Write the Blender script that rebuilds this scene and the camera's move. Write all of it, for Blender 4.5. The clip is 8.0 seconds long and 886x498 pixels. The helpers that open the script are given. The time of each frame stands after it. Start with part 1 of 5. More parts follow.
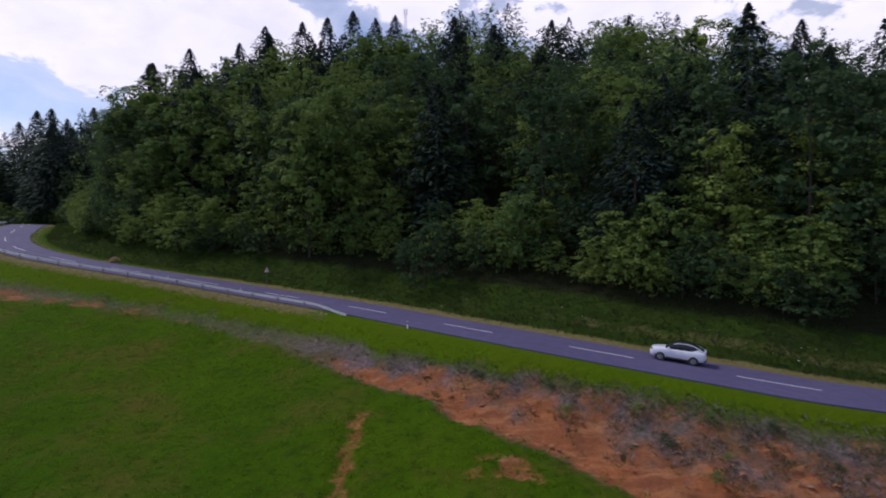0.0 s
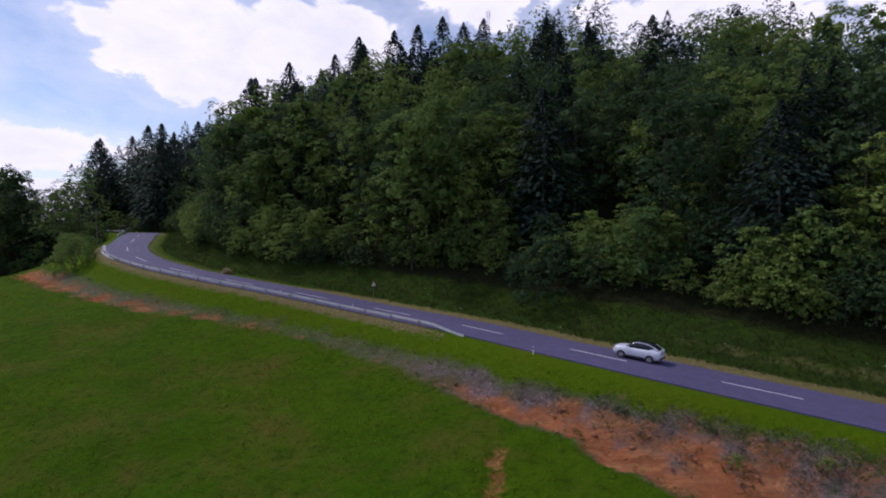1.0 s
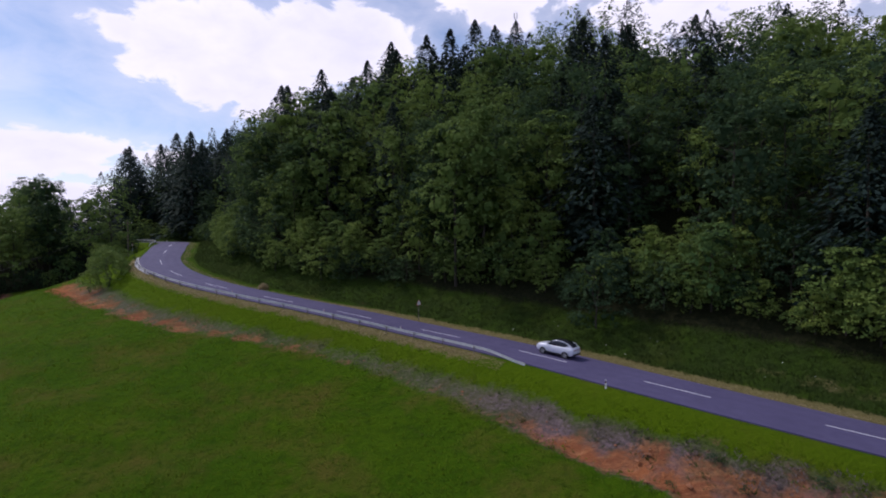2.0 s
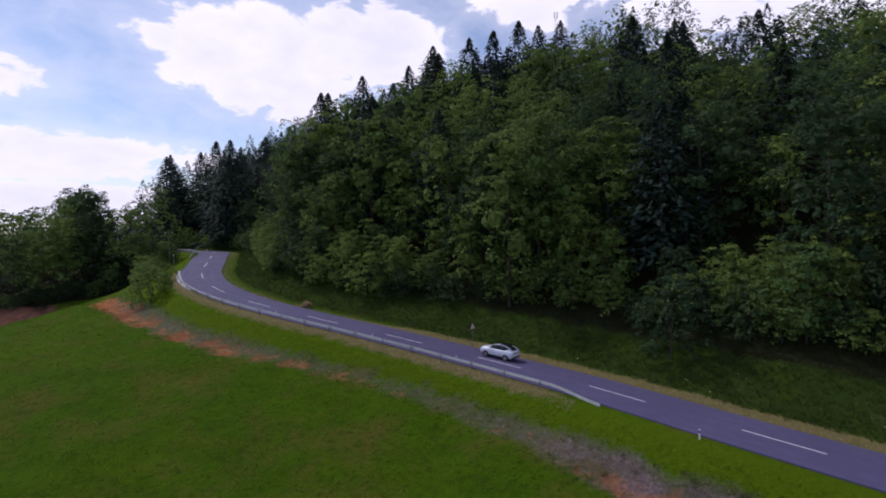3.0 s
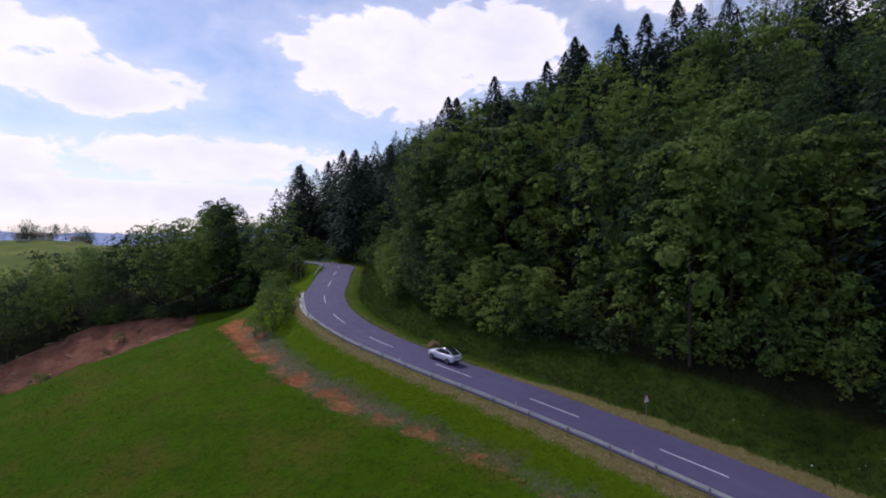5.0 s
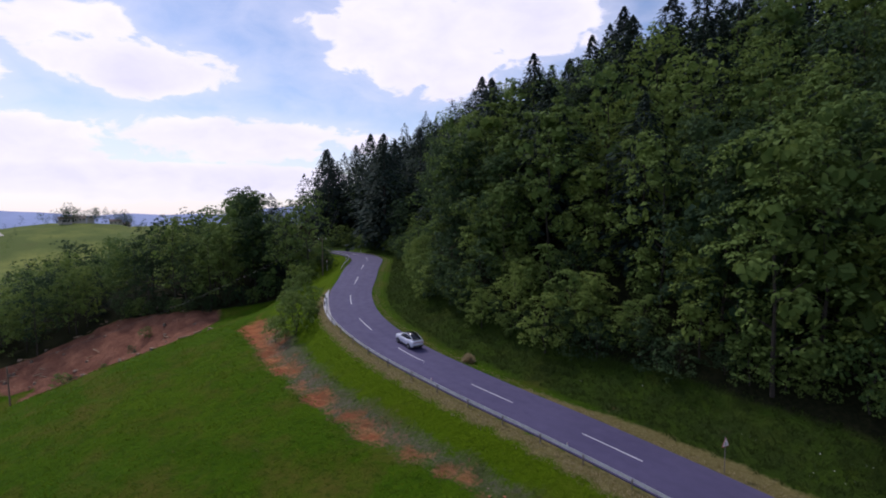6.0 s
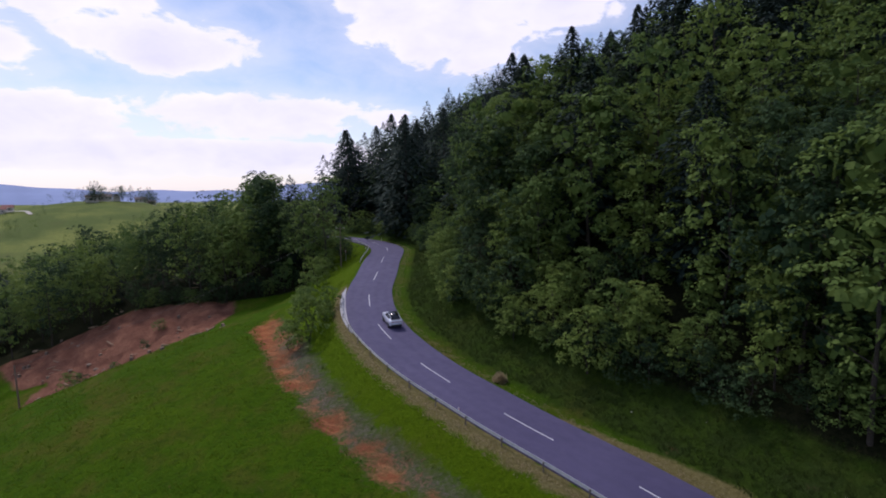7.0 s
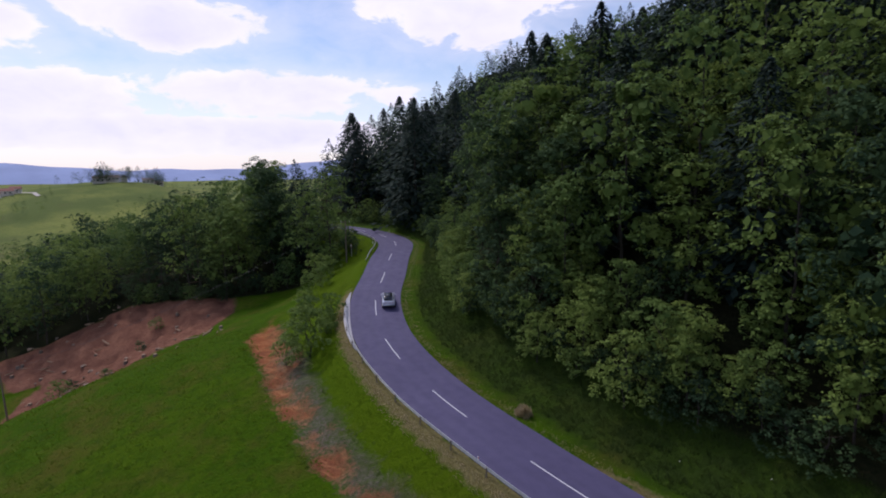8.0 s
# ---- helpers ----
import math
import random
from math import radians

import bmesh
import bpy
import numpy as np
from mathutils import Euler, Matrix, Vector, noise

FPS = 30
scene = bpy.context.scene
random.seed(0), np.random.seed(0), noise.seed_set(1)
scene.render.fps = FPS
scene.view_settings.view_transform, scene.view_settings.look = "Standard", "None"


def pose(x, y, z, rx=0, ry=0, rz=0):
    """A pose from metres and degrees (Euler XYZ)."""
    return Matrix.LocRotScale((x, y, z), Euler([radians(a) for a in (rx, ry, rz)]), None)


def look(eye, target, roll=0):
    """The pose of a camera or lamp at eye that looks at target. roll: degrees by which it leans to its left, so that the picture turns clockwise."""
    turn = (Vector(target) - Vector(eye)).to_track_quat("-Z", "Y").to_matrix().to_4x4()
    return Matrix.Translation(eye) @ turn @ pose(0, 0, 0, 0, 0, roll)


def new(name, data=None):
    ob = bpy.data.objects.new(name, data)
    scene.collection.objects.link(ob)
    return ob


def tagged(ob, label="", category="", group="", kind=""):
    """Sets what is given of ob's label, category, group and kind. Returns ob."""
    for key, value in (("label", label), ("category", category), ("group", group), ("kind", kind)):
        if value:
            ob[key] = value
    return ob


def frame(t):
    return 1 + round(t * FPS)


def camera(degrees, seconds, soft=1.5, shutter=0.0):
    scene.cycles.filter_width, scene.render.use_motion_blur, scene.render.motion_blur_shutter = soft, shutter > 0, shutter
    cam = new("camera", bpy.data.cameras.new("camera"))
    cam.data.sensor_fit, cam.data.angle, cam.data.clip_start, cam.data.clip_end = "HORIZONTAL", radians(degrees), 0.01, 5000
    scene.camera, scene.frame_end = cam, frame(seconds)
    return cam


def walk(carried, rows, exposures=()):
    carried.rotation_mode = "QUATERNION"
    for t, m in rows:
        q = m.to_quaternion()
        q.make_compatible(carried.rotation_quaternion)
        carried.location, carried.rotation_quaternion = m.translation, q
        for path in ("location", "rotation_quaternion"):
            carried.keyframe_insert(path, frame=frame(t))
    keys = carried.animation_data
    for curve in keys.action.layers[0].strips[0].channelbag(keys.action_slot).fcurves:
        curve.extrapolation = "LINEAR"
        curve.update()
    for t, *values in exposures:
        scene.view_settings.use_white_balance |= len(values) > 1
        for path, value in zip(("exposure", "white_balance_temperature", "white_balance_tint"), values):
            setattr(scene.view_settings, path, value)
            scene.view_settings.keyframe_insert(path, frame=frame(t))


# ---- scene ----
cam = camera(79.1, 8.0, soft=1.9, shutter=0.25)
PATH = [
    (0, (0.000, 0.000, 9.343), (0.032, 10.026, 9.079), -0.05),
    (0.5, (-3.051, 1.332, 10.356), (-3.798, 11.330, 10.094), -0.08),
    (1, (-6.001, 2.744, 11.379), (-7.276, 12.689, 11.127), -0.11),
    (1.5, (-8.651, 4.262, 12.441), (-10.108, 14.184, 12.202), -0.13),
    (3, (-15.145, 10.641, 16.128), (-17.306, 20.433, 15.917), -0.41),
    (3.5, (-17.068, 13.373, 17.355), (-19.752, 23.035, 17.154), -0.24),
    (4, (-18.840, 16.531, 18.587), (-22.210, 25.975, 18.404), -0.43),
    (4.5, (-20.728, 19.911, 19.835), (-24.610, 29.159, 19.671), -0.17),
    (6, (-27.047, 31.063, 24.144), (-31.795, 39.875, 23.486), -0.42),
    (6.5, (-29.345, 34.736, 25.576), (-34.278, 43.424, 24.679), -0.46),
    (7, (-31.899, 38.391, 27.052), (-36.982, 46.966, 25.951), -0.44),
    (7.5, (-34.332, 41.975, 28.486), (-39.488, 50.479, 27.178), -0.48),
    (8, (-36.904, 45.533, 29.937), (-42.104, 53.977, 28.433), -0.58),
]
walk(cam, [(t, look(eye, target, roll)) for t, eye, target, roll in PATH], [(0, -0.15, 6080, 23), (8, -0.15, 6080, 23)])

# ---- light ----
SUN_AZ, SUN_EL = 72.0, 52.0          # degrees: left of the first view, and height


def make_world():
    world = bpy.data.worlds.new("sky")
    scene.world = world
    world.use_nodes = True
    nt = world.node_tree
    nt.nodes.clear()
    N = nt.nodes.new
    L = nt.links.new
    out, bg = N("ShaderNodeOutputWorld"), N("ShaderNodeBackground")
    sky = N("ShaderNodeTexSky")
    sky.sky_type, sky.sun_disc = "NISHITA", False
    sky.sun_elevation, sky.sun_rotation = radians(SUN_EL), radians(-SUN_AZ)
    sky.air_density, sky.dust_density, sky.ozone_density = 1.0, 0.6, 1.5
    tc = N("ShaderNodeTexCoord")
    sep = N("ShaderNodeSeparateXYZ")
    L(tc.outputs["Generated"], sep.inputs[0])

    def math_node(op, a, b=None, c=None, clamp=False):
        n = N("ShaderNodeMath")
        n.operation, n.use_clamp = op, clamp
        for k, v in enumerate((a, b, c)):
            if v is None:
                continue
            if isinstance(v, (int, float)):
                n.inputs[k].default_value = v
            else:
                L(v, n.inputs[k])
        return n.outputs[0]

    neg = math_node("MULTIPLY", sep.outputs[0], -1.0)
    az = math_node("MULTIPLY", math_node("ARCTAN2", neg, sep.outputs[1]), 57.29578)
    el = math_node("MULTIPLY", math_node("ARCSINE", sep.outputs[2]), 57.29578)
    # cumulus banks: azimuth, height, half widths, in degrees, and weight
    banks = [(31, 17.5, 10, 5.2, 1.0), (20, 19.5, 8.5, 4.4, 1.0), (40, 18.5, 4.5, 2.0, 0.75), (26.5, 13.5, 6, 3, 0.7), (2, 23.5, 8, 3.2, 0.8),
             (57, 13.2, 8, 2.6, 1.0), (63, 15.5, 6, 3.6, 0.8), (72, 12, 6, 4, 0.8), (50, 7.2, 12, 2.3, 0.9), (67, 6.6, 9, 2.3, 0.95),
             (38, 7.8, 4.5, 1.7, 0.7), (56, 3.2, 26, 2.0, 0.95), (-20, 22, 16, 6, 0.8), (-42, 15, 14, 7, 0.8), (95, 16, 16, 6, 0.8),
             (130, 12, 18, 7, 0.8), (-90, 14, 20, 8, 0.8), (180, 16, 22, 8, 0.8), (60, 45, 24, 12, 0.7), (-60, 50, 24, 12, 0.7), (160, 55, 30, 14, 0.7), (5, 42, 14, 6, 0.6)]
    total = None
    for a, e, wa, we, k in banks:
        da = math_node("MULTIPLY", math_node("SUBTRACT", az, a), 1 / wa)
        de = math_node("MULTIPLY", math_node("SUBTRACT", el, e), 1 / we)
        r2 = math_node("ADD", math_node("MULTIPLY", da, da), math_node("MULTIPLY", de, de))
        g = math_node("MULTIPLY", math_node("EXPONENT", math_node("MULTIPLY", math_node("POWER", r2, 1.6), -0.8)), k)
        total = g if total is None else math_node("MAXIMUM", total, g)
    vec = N("ShaderNodeCombineXYZ")
    L(math_node("MULTIPLY", az, 0.16), vec.inputs[0])
    L(math_node("MULTIPLY", el, 0.30), vec.inputs[1])
    noise1 = N("ShaderNodeTexNoise")
    noise1.inputs["Scale"].default_value, noise1.inputs["Detail"].default_value, noise1.inputs["Roughness"].default_value = 1.25, 10.0, 0.58
    noise1.inputs["Distortion"].default_value = 0.35
    L(vec.outputs[0], noise1.inputs["Vector"])
    noise2 = N("ShaderNodeTexNoise")
    noise2.inputs["Scale"].default_value, noise2.inputs["Detail"].default_value = 0.45, 5.0
    L(vec.outputs[0], noise2.inputs["Vector"])
    dens = math_node("ADD", total, math_node("MULTIPLY", math_node("SUBTRACT", noise1.outputs[0], 0.5), 1.55))
    cover = N("ShaderNodeMapRange")
    cover.interpolation_type = "SMOOTHSTEP"
    L(dens, cover.inputs[0])
    cover.inputs[1].default_value, cover.inputs[2].default_value = 0.37, 0.64
    veil = N("ShaderNodeMapRange")
    L(dens, veil.inputs[0])
    veil.inputs[1].default_value, veil.inputs[2].default_value, veil.inputs[3].default_value, veil.inputs[4].default_value = -0.2, 0.5, 0.06, 0.38
    haze = N("ShaderNodeMapRange")
    L(el, haze.inputs[0])
    haze.inputs[1].default_value, haze.inputs[2].default_value, haze.inputs[3].default_value, haze.inputs[4].default_value = 12.0, -1.0, 0.0, 0.62
    amount = math_node("MAXIMUM", math_node("MAXIMUM", cover.outputs[0], veil.outputs[0]), haze.outputs[0])
    body = N("ShaderNodeMapRange")                     # thick parts are greyer
    L(math_node("ADD", math_node("MULTIPLY", dens, 0.6), math_node("MULTIPLY", noise2.outputs[0], 1.2)), body.inputs[0])
    body.inputs[1].default_value, body.inputs[2].default_value = 0.85, 1.45
    cloud = N("ShaderNodeMix")
    cloud.data_type = "RGBA"
    L(body.outputs[0], cloud.inputs[0])
    cloud.inputs[6].default_value = (CLOUD * 1.0, CLOUD * 0.985, CLOUD * 1.03, 1)
    cloud.inputs[7].default_value = (CLOUD * 0.80, CLOUD * 0.80, CLOUD * 0.90, 1)
    hs = N("ShaderNodeHueSaturation")
    hs.inputs["Saturation"].default_value, hs.inputs["Value"].default_value = 1.05, 1.25
    L(sky.outputs[0], hs.inputs["Color"])
    mix = N("ShaderNodeMix")
    mix.data_type = "RGBA"
    L(amount, mix.inputs[0])
    L(hs.outputs[0], mix.inputs[6])
    L(cloud.outputs[2], mix.inputs[7])
    L(mix.outputs[2], bg.inputs["Color"])
    bg.inputs["Strength"].default_value = SKY
    L(bg.outputs[0], out.inputs["Surface"])


SKY, CLOUD = 0.10, 11.2
make_world()
sun = new("sun", bpy.data.lights.new("sun", "SUN"))
sun.data.energy, sun.data.angle, sun.data.color = 2.3, radians(6), (1.0, 0.95, 0.86)
_a, _e = radians(SUN_AZ), radians(SUN_EL)
sun.matrix_world = look((-math.sin(_a) * math.cos(_e) * 100, math.cos(_a) * math.cos(_e) * 100, math.sin(_e) * 100), (0, 0, 0))


# ---- materials ----
class Mat:
    """A small builder for node materials."""

    def __init__(self, name):
        self.m = bpy.data.materials.new(name)
        self.m.use_nodes = True
        self.nt = self.m.node_tree
        self.b = self.nt.nodes["Principled BSDF"]
        self.out = self.nt.nodes["Material Output"]

    def n(self, kind, **values):
        node = self.nt.nodes.new(kind)
        for k, v in values.items():
            node.inputs[k.replace("_", " ")].default_value = v
        return node

    def link(self, a, b):
        self.nt.links.new(a, b)

    def coords(self):
        return self.n("ShaderNodeTexCoord").outputs["Object"]

    def place(self):
        return self.n("ShaderNodeNewGeometry").outputs["Position"]

    def noise(self, scale, detail=4.0, rough=0.55, vec=None, stretch=None):
        node = self.n("ShaderNodeTexNoise", Scale=scale, Detail=detail, Roughness=rough)
        v = vec or self.place()
        if stretch:
            mp = self.n("ShaderNodeMapping")
            mp.inputs["Scale"].default_value = stretch
            self.link(v, mp.inputs[0])
            v = mp.outputs[0]
        self.link(v, node.inputs["Vector"])
        return node.outputs[0]

    def ramp(self, fac, lo, hi, a=0.0, b=1.0):
        node = self.n("ShaderNodeMapRange")
        self.link(fac, node.inputs[0])
        for k, v in enumerate((lo, hi, a, b)):
            node.inputs[k + 1].default_value = v
        return node.outputs[0]

    def mix(self, fac, a, b):
        node = self.n("ShaderNodeMix")
        node.data_type = "RGBA"
        for slot, v in ((0, fac), (6, a), (7, b)):
            if isinstance(v, (int, float)):
                node.inputs[slot].default_value = v
            elif isinstance(v, tuple):
                node.inputs[slot].default_value = (*v, 1)
            else:
                self.link(v, node.inputs[slot])
        return node.outputs[2]

    def math(self, op, a, b):
        node = self.n("ShaderNodeMath")
        node.operation = op
        node.use_clamp = False
        for k, v in enumerate((a, b)):
            if isinstance(v, (int, float)):
                node.inputs[k].default_value = v
            else:
                self.link(v, node.inputs[k])
        return node.outputs[0]

    def attr(self, name):
        node = self.n("ShaderNodeAttribute")
        node.attribute_name = name
        return node.outputs["Fac"]

    def bump(self, height, strength, distance):
        node = self.n("ShaderNodeBump", Strength=strength, Distance=distance)
        self.link(height, node.inputs["Height"])
        self.link(node.outputs[0], self.b.inputs["Normal"])

    def done(self, colour, rough=0.8, metal=0.0, spec=0.5):
        if isinstance(colour, tuple):
            self.b.inputs["Base Color"].default_value = (*colour, 1)
        else:
            self.link(colour, self.b.inputs["Base Color"])
        if isinstance(rough, (int, float)):
            self.b.inputs["Roughness"].default_value = rough
        else:
            self.link(rough, self.b.inputs["Roughness"])
        self.b.inputs["Metallic"].default_value = metal
        self.b.inputs["Specular IOR Level"].default_value = spec
        return self.m


def ground_material():
    k = Mat("ground_cover")
    big, mid, fine, tiny = k.noise(0.045, 5), k.noise(0.35, 6), k.noise(2.6, 6, 0.65), k.noise(11, 4, 0.7)
    streak = k.noise(0.8, 6, 0.65, stretch=(0.35, 1.6, 1.0))
    grass = k.mix(k.ramp(big, 0.35, 0.68), (0.042, 0.098, 0.003), (0.060, 0.112, 0.003))
    grass = k.mix(k.ramp(mid, 0.42, 0.75, 0, 0.7), grass, (0.028, 0.068, 0.002))
    grass = k.mix(k.ramp(fine, 0.5, 0.78, 0, 0.7), grass, (0.100, 0.138, 0.003))
    grass = k.mix(k.ramp(tiny, 0.52, 0.75, 0, 0.3), grass, (0.016, 0.040, 0.005))
    meadow = k.mix(k.ramp(k.noise(0.014, 4, 0.5), 0.42, 0.60), (0.115, 0.150, 0.046), (0.215, 0.240, 0.066))
    meadow = k.mix(k.ramp(k.noise(0.009, 3, 0.5), 0.54, 0.66, 0, 0.75), meadow, (0.125, 0.120, 0.050))
    meadow = k.mix(k.ramp(mid, 0.40, 0.75, 0, 0.5), meadow, (0.090, 0.125, 0.036))
    worn = k.noise(0.11, 6, 0.68)
    grass = k.mix(k.ramp(worn, 0.48, 0.66, 0, 0.8), grass, (0.098, 0.088, 0.016))
    patch = k.noise(1.3, 5, 0.6)
    grass = k.mix(k.ramp(patch, 0.52, 0.68, 0, 0.7), grass, (0.022, 0.052, 0.003))
    grass = k.mix(k.math("MULTIPLY", k.attr("lush"), k.ramp(fine, 0.2, 0.6, 0.55, 1.0)), grass, (0.074, 0.124, 0.003))
    # olive unmown grass, with the tree shade on the bank painted in
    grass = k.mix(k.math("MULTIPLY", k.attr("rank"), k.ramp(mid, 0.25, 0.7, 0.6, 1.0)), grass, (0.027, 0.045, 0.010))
    grass = k.mix(k.attr("far"), grass, meadow)
    dry = k.mix(k.ramp(fine, 0.35, 0.7), (0.150, 0.126, 0.045), (0.225, 0.195, 0.085))
    dry = k.mix(k.ramp(tiny, 0.5, 0.72, 0, 0.6), dry, (0.07, 0.075, 0.02))
    soil = k.mix(k.ramp(mid, 0.35, 0.66), (0.36, 0.128, 0.050), (0.235, 0.088, 0.044))
    soil = k.mix(k.ramp(streak, 0.46, 0.68, 0, 0.8), soil, (0.52, 0.235, 0.105))
    soil = k.mix(k.ramp(tiny, 0.5, 0.72, 0, 0.55), soil, (0.10, 0.045, 0.022))
    scrub = k.mix(k.ramp(fine, 0.36, 0.68), (0.125, 0.088, 0.082), (0.225, 0.170, 0.185))
    scrub = k.mix(k.ramp(mid, 0.40, 0.62, 0, 0.8), scrub, (0.075, 0.085, 0.034))
    scrub = k.mix(k.ramp(tiny, 0.5, 0.72, 0, 0.6), scrub, (0.045, 0.038, 0.025))
    # forest floor litter, its colour blackened to hold the wood's inner shade
    shaded_litter = k.mix(k.ramp(fine, 0.35, 0.7), (0.012, 0.016, 0.007), (0.030, 0.030, 0.014))
    cleared = k.mix(k.ramp(mid, 0.36, 0.66), (0.165, 0.074, 0.050), (0.260, 0.125, 0.080))
    cleared = k.mix(k.ramp(fine, 0.5, 0.7, 0, 0.7), cleared, (0.070, 0.036, 0.027))

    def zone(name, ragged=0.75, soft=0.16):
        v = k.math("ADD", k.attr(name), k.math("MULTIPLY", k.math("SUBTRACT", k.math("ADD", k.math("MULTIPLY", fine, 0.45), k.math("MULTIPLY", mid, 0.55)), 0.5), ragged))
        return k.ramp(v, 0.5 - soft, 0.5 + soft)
    col = k.mix(zone("forest"), grass, shaded_litter)
    col = k.mix(zone("dry", 0.9), col, dry)
    col = k.mix(zone("scrub", 1.5, 0.34), col, scrub)
    col = k.mix(zone("soil", 1.9, 0.22), col, soil)
    col = k.mix(zone("cleared", 0.9), col, cleared)
    h = k.math("ADD", k.math("MULTIPLY", fine, 0.7), k.math("MULTIPLY", tiny, 0.45))
    h = k.math("ADD", h, k.math("MULTIPLY", k.noise(0.9, 5, 0.6), 1.1))
    k.bump(h, 1.0, 0.34)
    return k.done(col, 0.95, spec=0.03)


def asphalt_material():
    k = Mat("asphalt")
    g, m, f = k.noise(0.12, 4), k.noise(0.9, 5), k.noise(35, 3, 0.7)
    col = k.mix(k.ramp(g, 0.3, 0.7), (0.068, 0.059, 0.126), (0.086, 0.075, 0.152))
    col = k.mix(k.ramp(m, 0.45, 0.75, 0, 0.4), col, (0.064, 0.056, 0.112))
    col = k.mix(k.ramp(f, 0.55, 0.8, 0, 0.5), col, (0.135, 0.120, 0.20))
    lane = k.math("ABSOLUTE", k.math("SUBTRACT", k.math("ABSOLUTE", k.attr("across"), 0), 1.75), 0)
    track = k.ramp(k.math("ABSOLUTE", k.math("SUBTRACT", lane, 0.75), 0), 0.12, 0.42, 0.22, 0.0)
    col = k.mix(track, col, (0.058, 0.051, 0.102))
    k.bump(f, 0.35, 0.01)
    return k.done(col, k.ramp(m, 0.3, 0.7, 0.66, 0.85), spec=0.35)


def plain(name, colour, rough=0.6, metal=0.0, spec=0.5, vary=0.25, scale=6.0, bump=0.0):
    k = Mat(name)
    n = k.noise(scale, 5, 0.6, k.coords())
    dark = tuple(c * (1 - vary) for c in colour)
    light = tuple(min(1, c * (1 + 0.6 * vary)) for c in colour)
    if bump:
        k.bump(n, bump, 0.05)
    return k.done(k.mix(k.ramp(n, 0.3, 0.7), dark, light), rough, metal, spec)


def leaf_material(name, a, b, c, through_light=0.27, rough=0.75, spec=0.08):
    """Foliage: a tint per tree, a tint per leaf, and light that comes through the blade."""
    k = Mat(name)
    rnd = k.n("ShaderNodeObjectInfo").outputs["Random"]
    isl = k.n("ShaderNodeNewGeometry").outputs["Random Per Island"]
    own = k.math("FRACT", k.math("ADD", rnd, k.attr("tint")), 0)
    col = k.mix(own, a, b)
    col = k.mix(k.ramp(isl, 0.25, 1.0, 0, 0.45), col, c)
    k.done(col, rough, spec=spec)
    tr = k.n("ShaderNodeBsdfTranslucent")
    k.link(k.mix(0.5, col, tuple(min(1, v * 1.5) for v in c)), tr.inputs["Color"])
    mixs = k.n("ShaderNodeMixShader")
    mixs.inputs[0].default_value = through_light
    k.link(k.b.outputs[0], mixs.inputs[1])
    k.link(tr.outputs[0], mixs.inputs[2])
    k.link(mixs.outputs[0], k.out.inputs["Surface"])
    return k.m


M_GROUND, M_ASPHALT = ground_material(), asphalt_material()
M_PAINT = plain("road_paint", (0.74, 0.74, 0.76), 0.6, vary=0.2, scale=9)
M_STEEL = plain("galvanised_steel", (0.60, 0.60, 0.63), 0.55, 0.25, vary=0.2, scale=2.5)
M_RUST = plain("dull_post_steel", (0.20, 0.17, 0.16), 0.65, 0.4, vary=0.3)
M_CONCRETE = plain("pale_concrete", (0.46, 0.45, 0.47), 0.85, vary=0.25, scale=3, bump=0.2)
M_WHITE = plain("white_plastic", (0.78, 0.78, 0.77), 0.45, vary=0.08)
M_BLACK = plain("black_plastic", (0.02, 0.02, 0.022), 0.5, vary=0.2)
M_RED = plain("red_sheeting", (0.55, 0.03, 0.025), 0.4, vary=0.1)
M_BARK = plain("bark", (0.045, 0.036, 0.028), 0.9, vary=0.45, scale=5, bump=0.5)
M_WOOD = plain("weathered_wood", (0.17, 0.13, 0.10), 0.85, vary=0.3, scale=8, bump=0.3)
M_CUT = plain("cut_wood", (0.30, 0.20, 0.12), 0.8, vary=0.25, scale=7)
M_STONE = plain("field_stone", (0.24, 0.17, 0.12), 0.9, vary=0.35, scale=3, bump=0.5)
M_CLOD = plain("red_clay_clod", (0.27, 0.105, 0.045), 0.95, vary=0.4, scale=3, bump=0.5)
M_LEAF = leaf_material("broad_leaves", (0.046, 0.096, 0.030), (0.148, 0.208, 0.044), (0.160, 0.225, 0.060))
M_LEAF_PALE = leaf_material("young_leaves", (0.082, 0.144, 0.036), (0.172, 0.230, 0.046), (0.188, 0.250, 0.066))
# darkened copy of the leaf colours, standing in for shade among the trees
M_LEAF_DARK = leaf_material("shade_toned_leaves", (0.018, 0.042, 0.024), (0.050, 0.088, 0.034), (0.070, 0.112, 0.042))
M_NEEDLE = leaf_material("spruce_needles", (0.013, 0.026, 0.024), (0.024, 0.042, 0.032), (0.038, 0.060, 0.042), 0.1)
# olive rank grass, its colour also lowered for the bank's shade
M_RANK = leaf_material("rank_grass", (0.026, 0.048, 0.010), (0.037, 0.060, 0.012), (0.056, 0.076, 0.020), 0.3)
M_GRASS = leaf_material("grass_blades", (0.060, 0.112, 0.005), (0.082, 0.132, 0.006), (0.118, 0.165, 0.012), 0.35)
M_STRAW = leaf_material("dry_stalks", (0.30, 0.23, 0.12), (0.38, 0.30, 0.17), (0.46, 0.39, 0.25), 0.3)
M_TWIG = leaf_material("dead_twigs", (0.11, 0.085, 0.075), (0.17, 0.14, 0.13), (0.23, 0.195, 0.185), 0.1)
M_CAR = plain("silver_car_paint", (0.62, 0.64, 0.73), 0.28, 0.0, vary=0.05, scale=1.5)
M_CAR.node_tree.nodes["Principled BSDF"].inputs["Coat Weight"].default_value = 0.6
M_GLOSS = plain("gloss_black", (0.012, 0.012, 0.014), 0.12, vary=0.05)
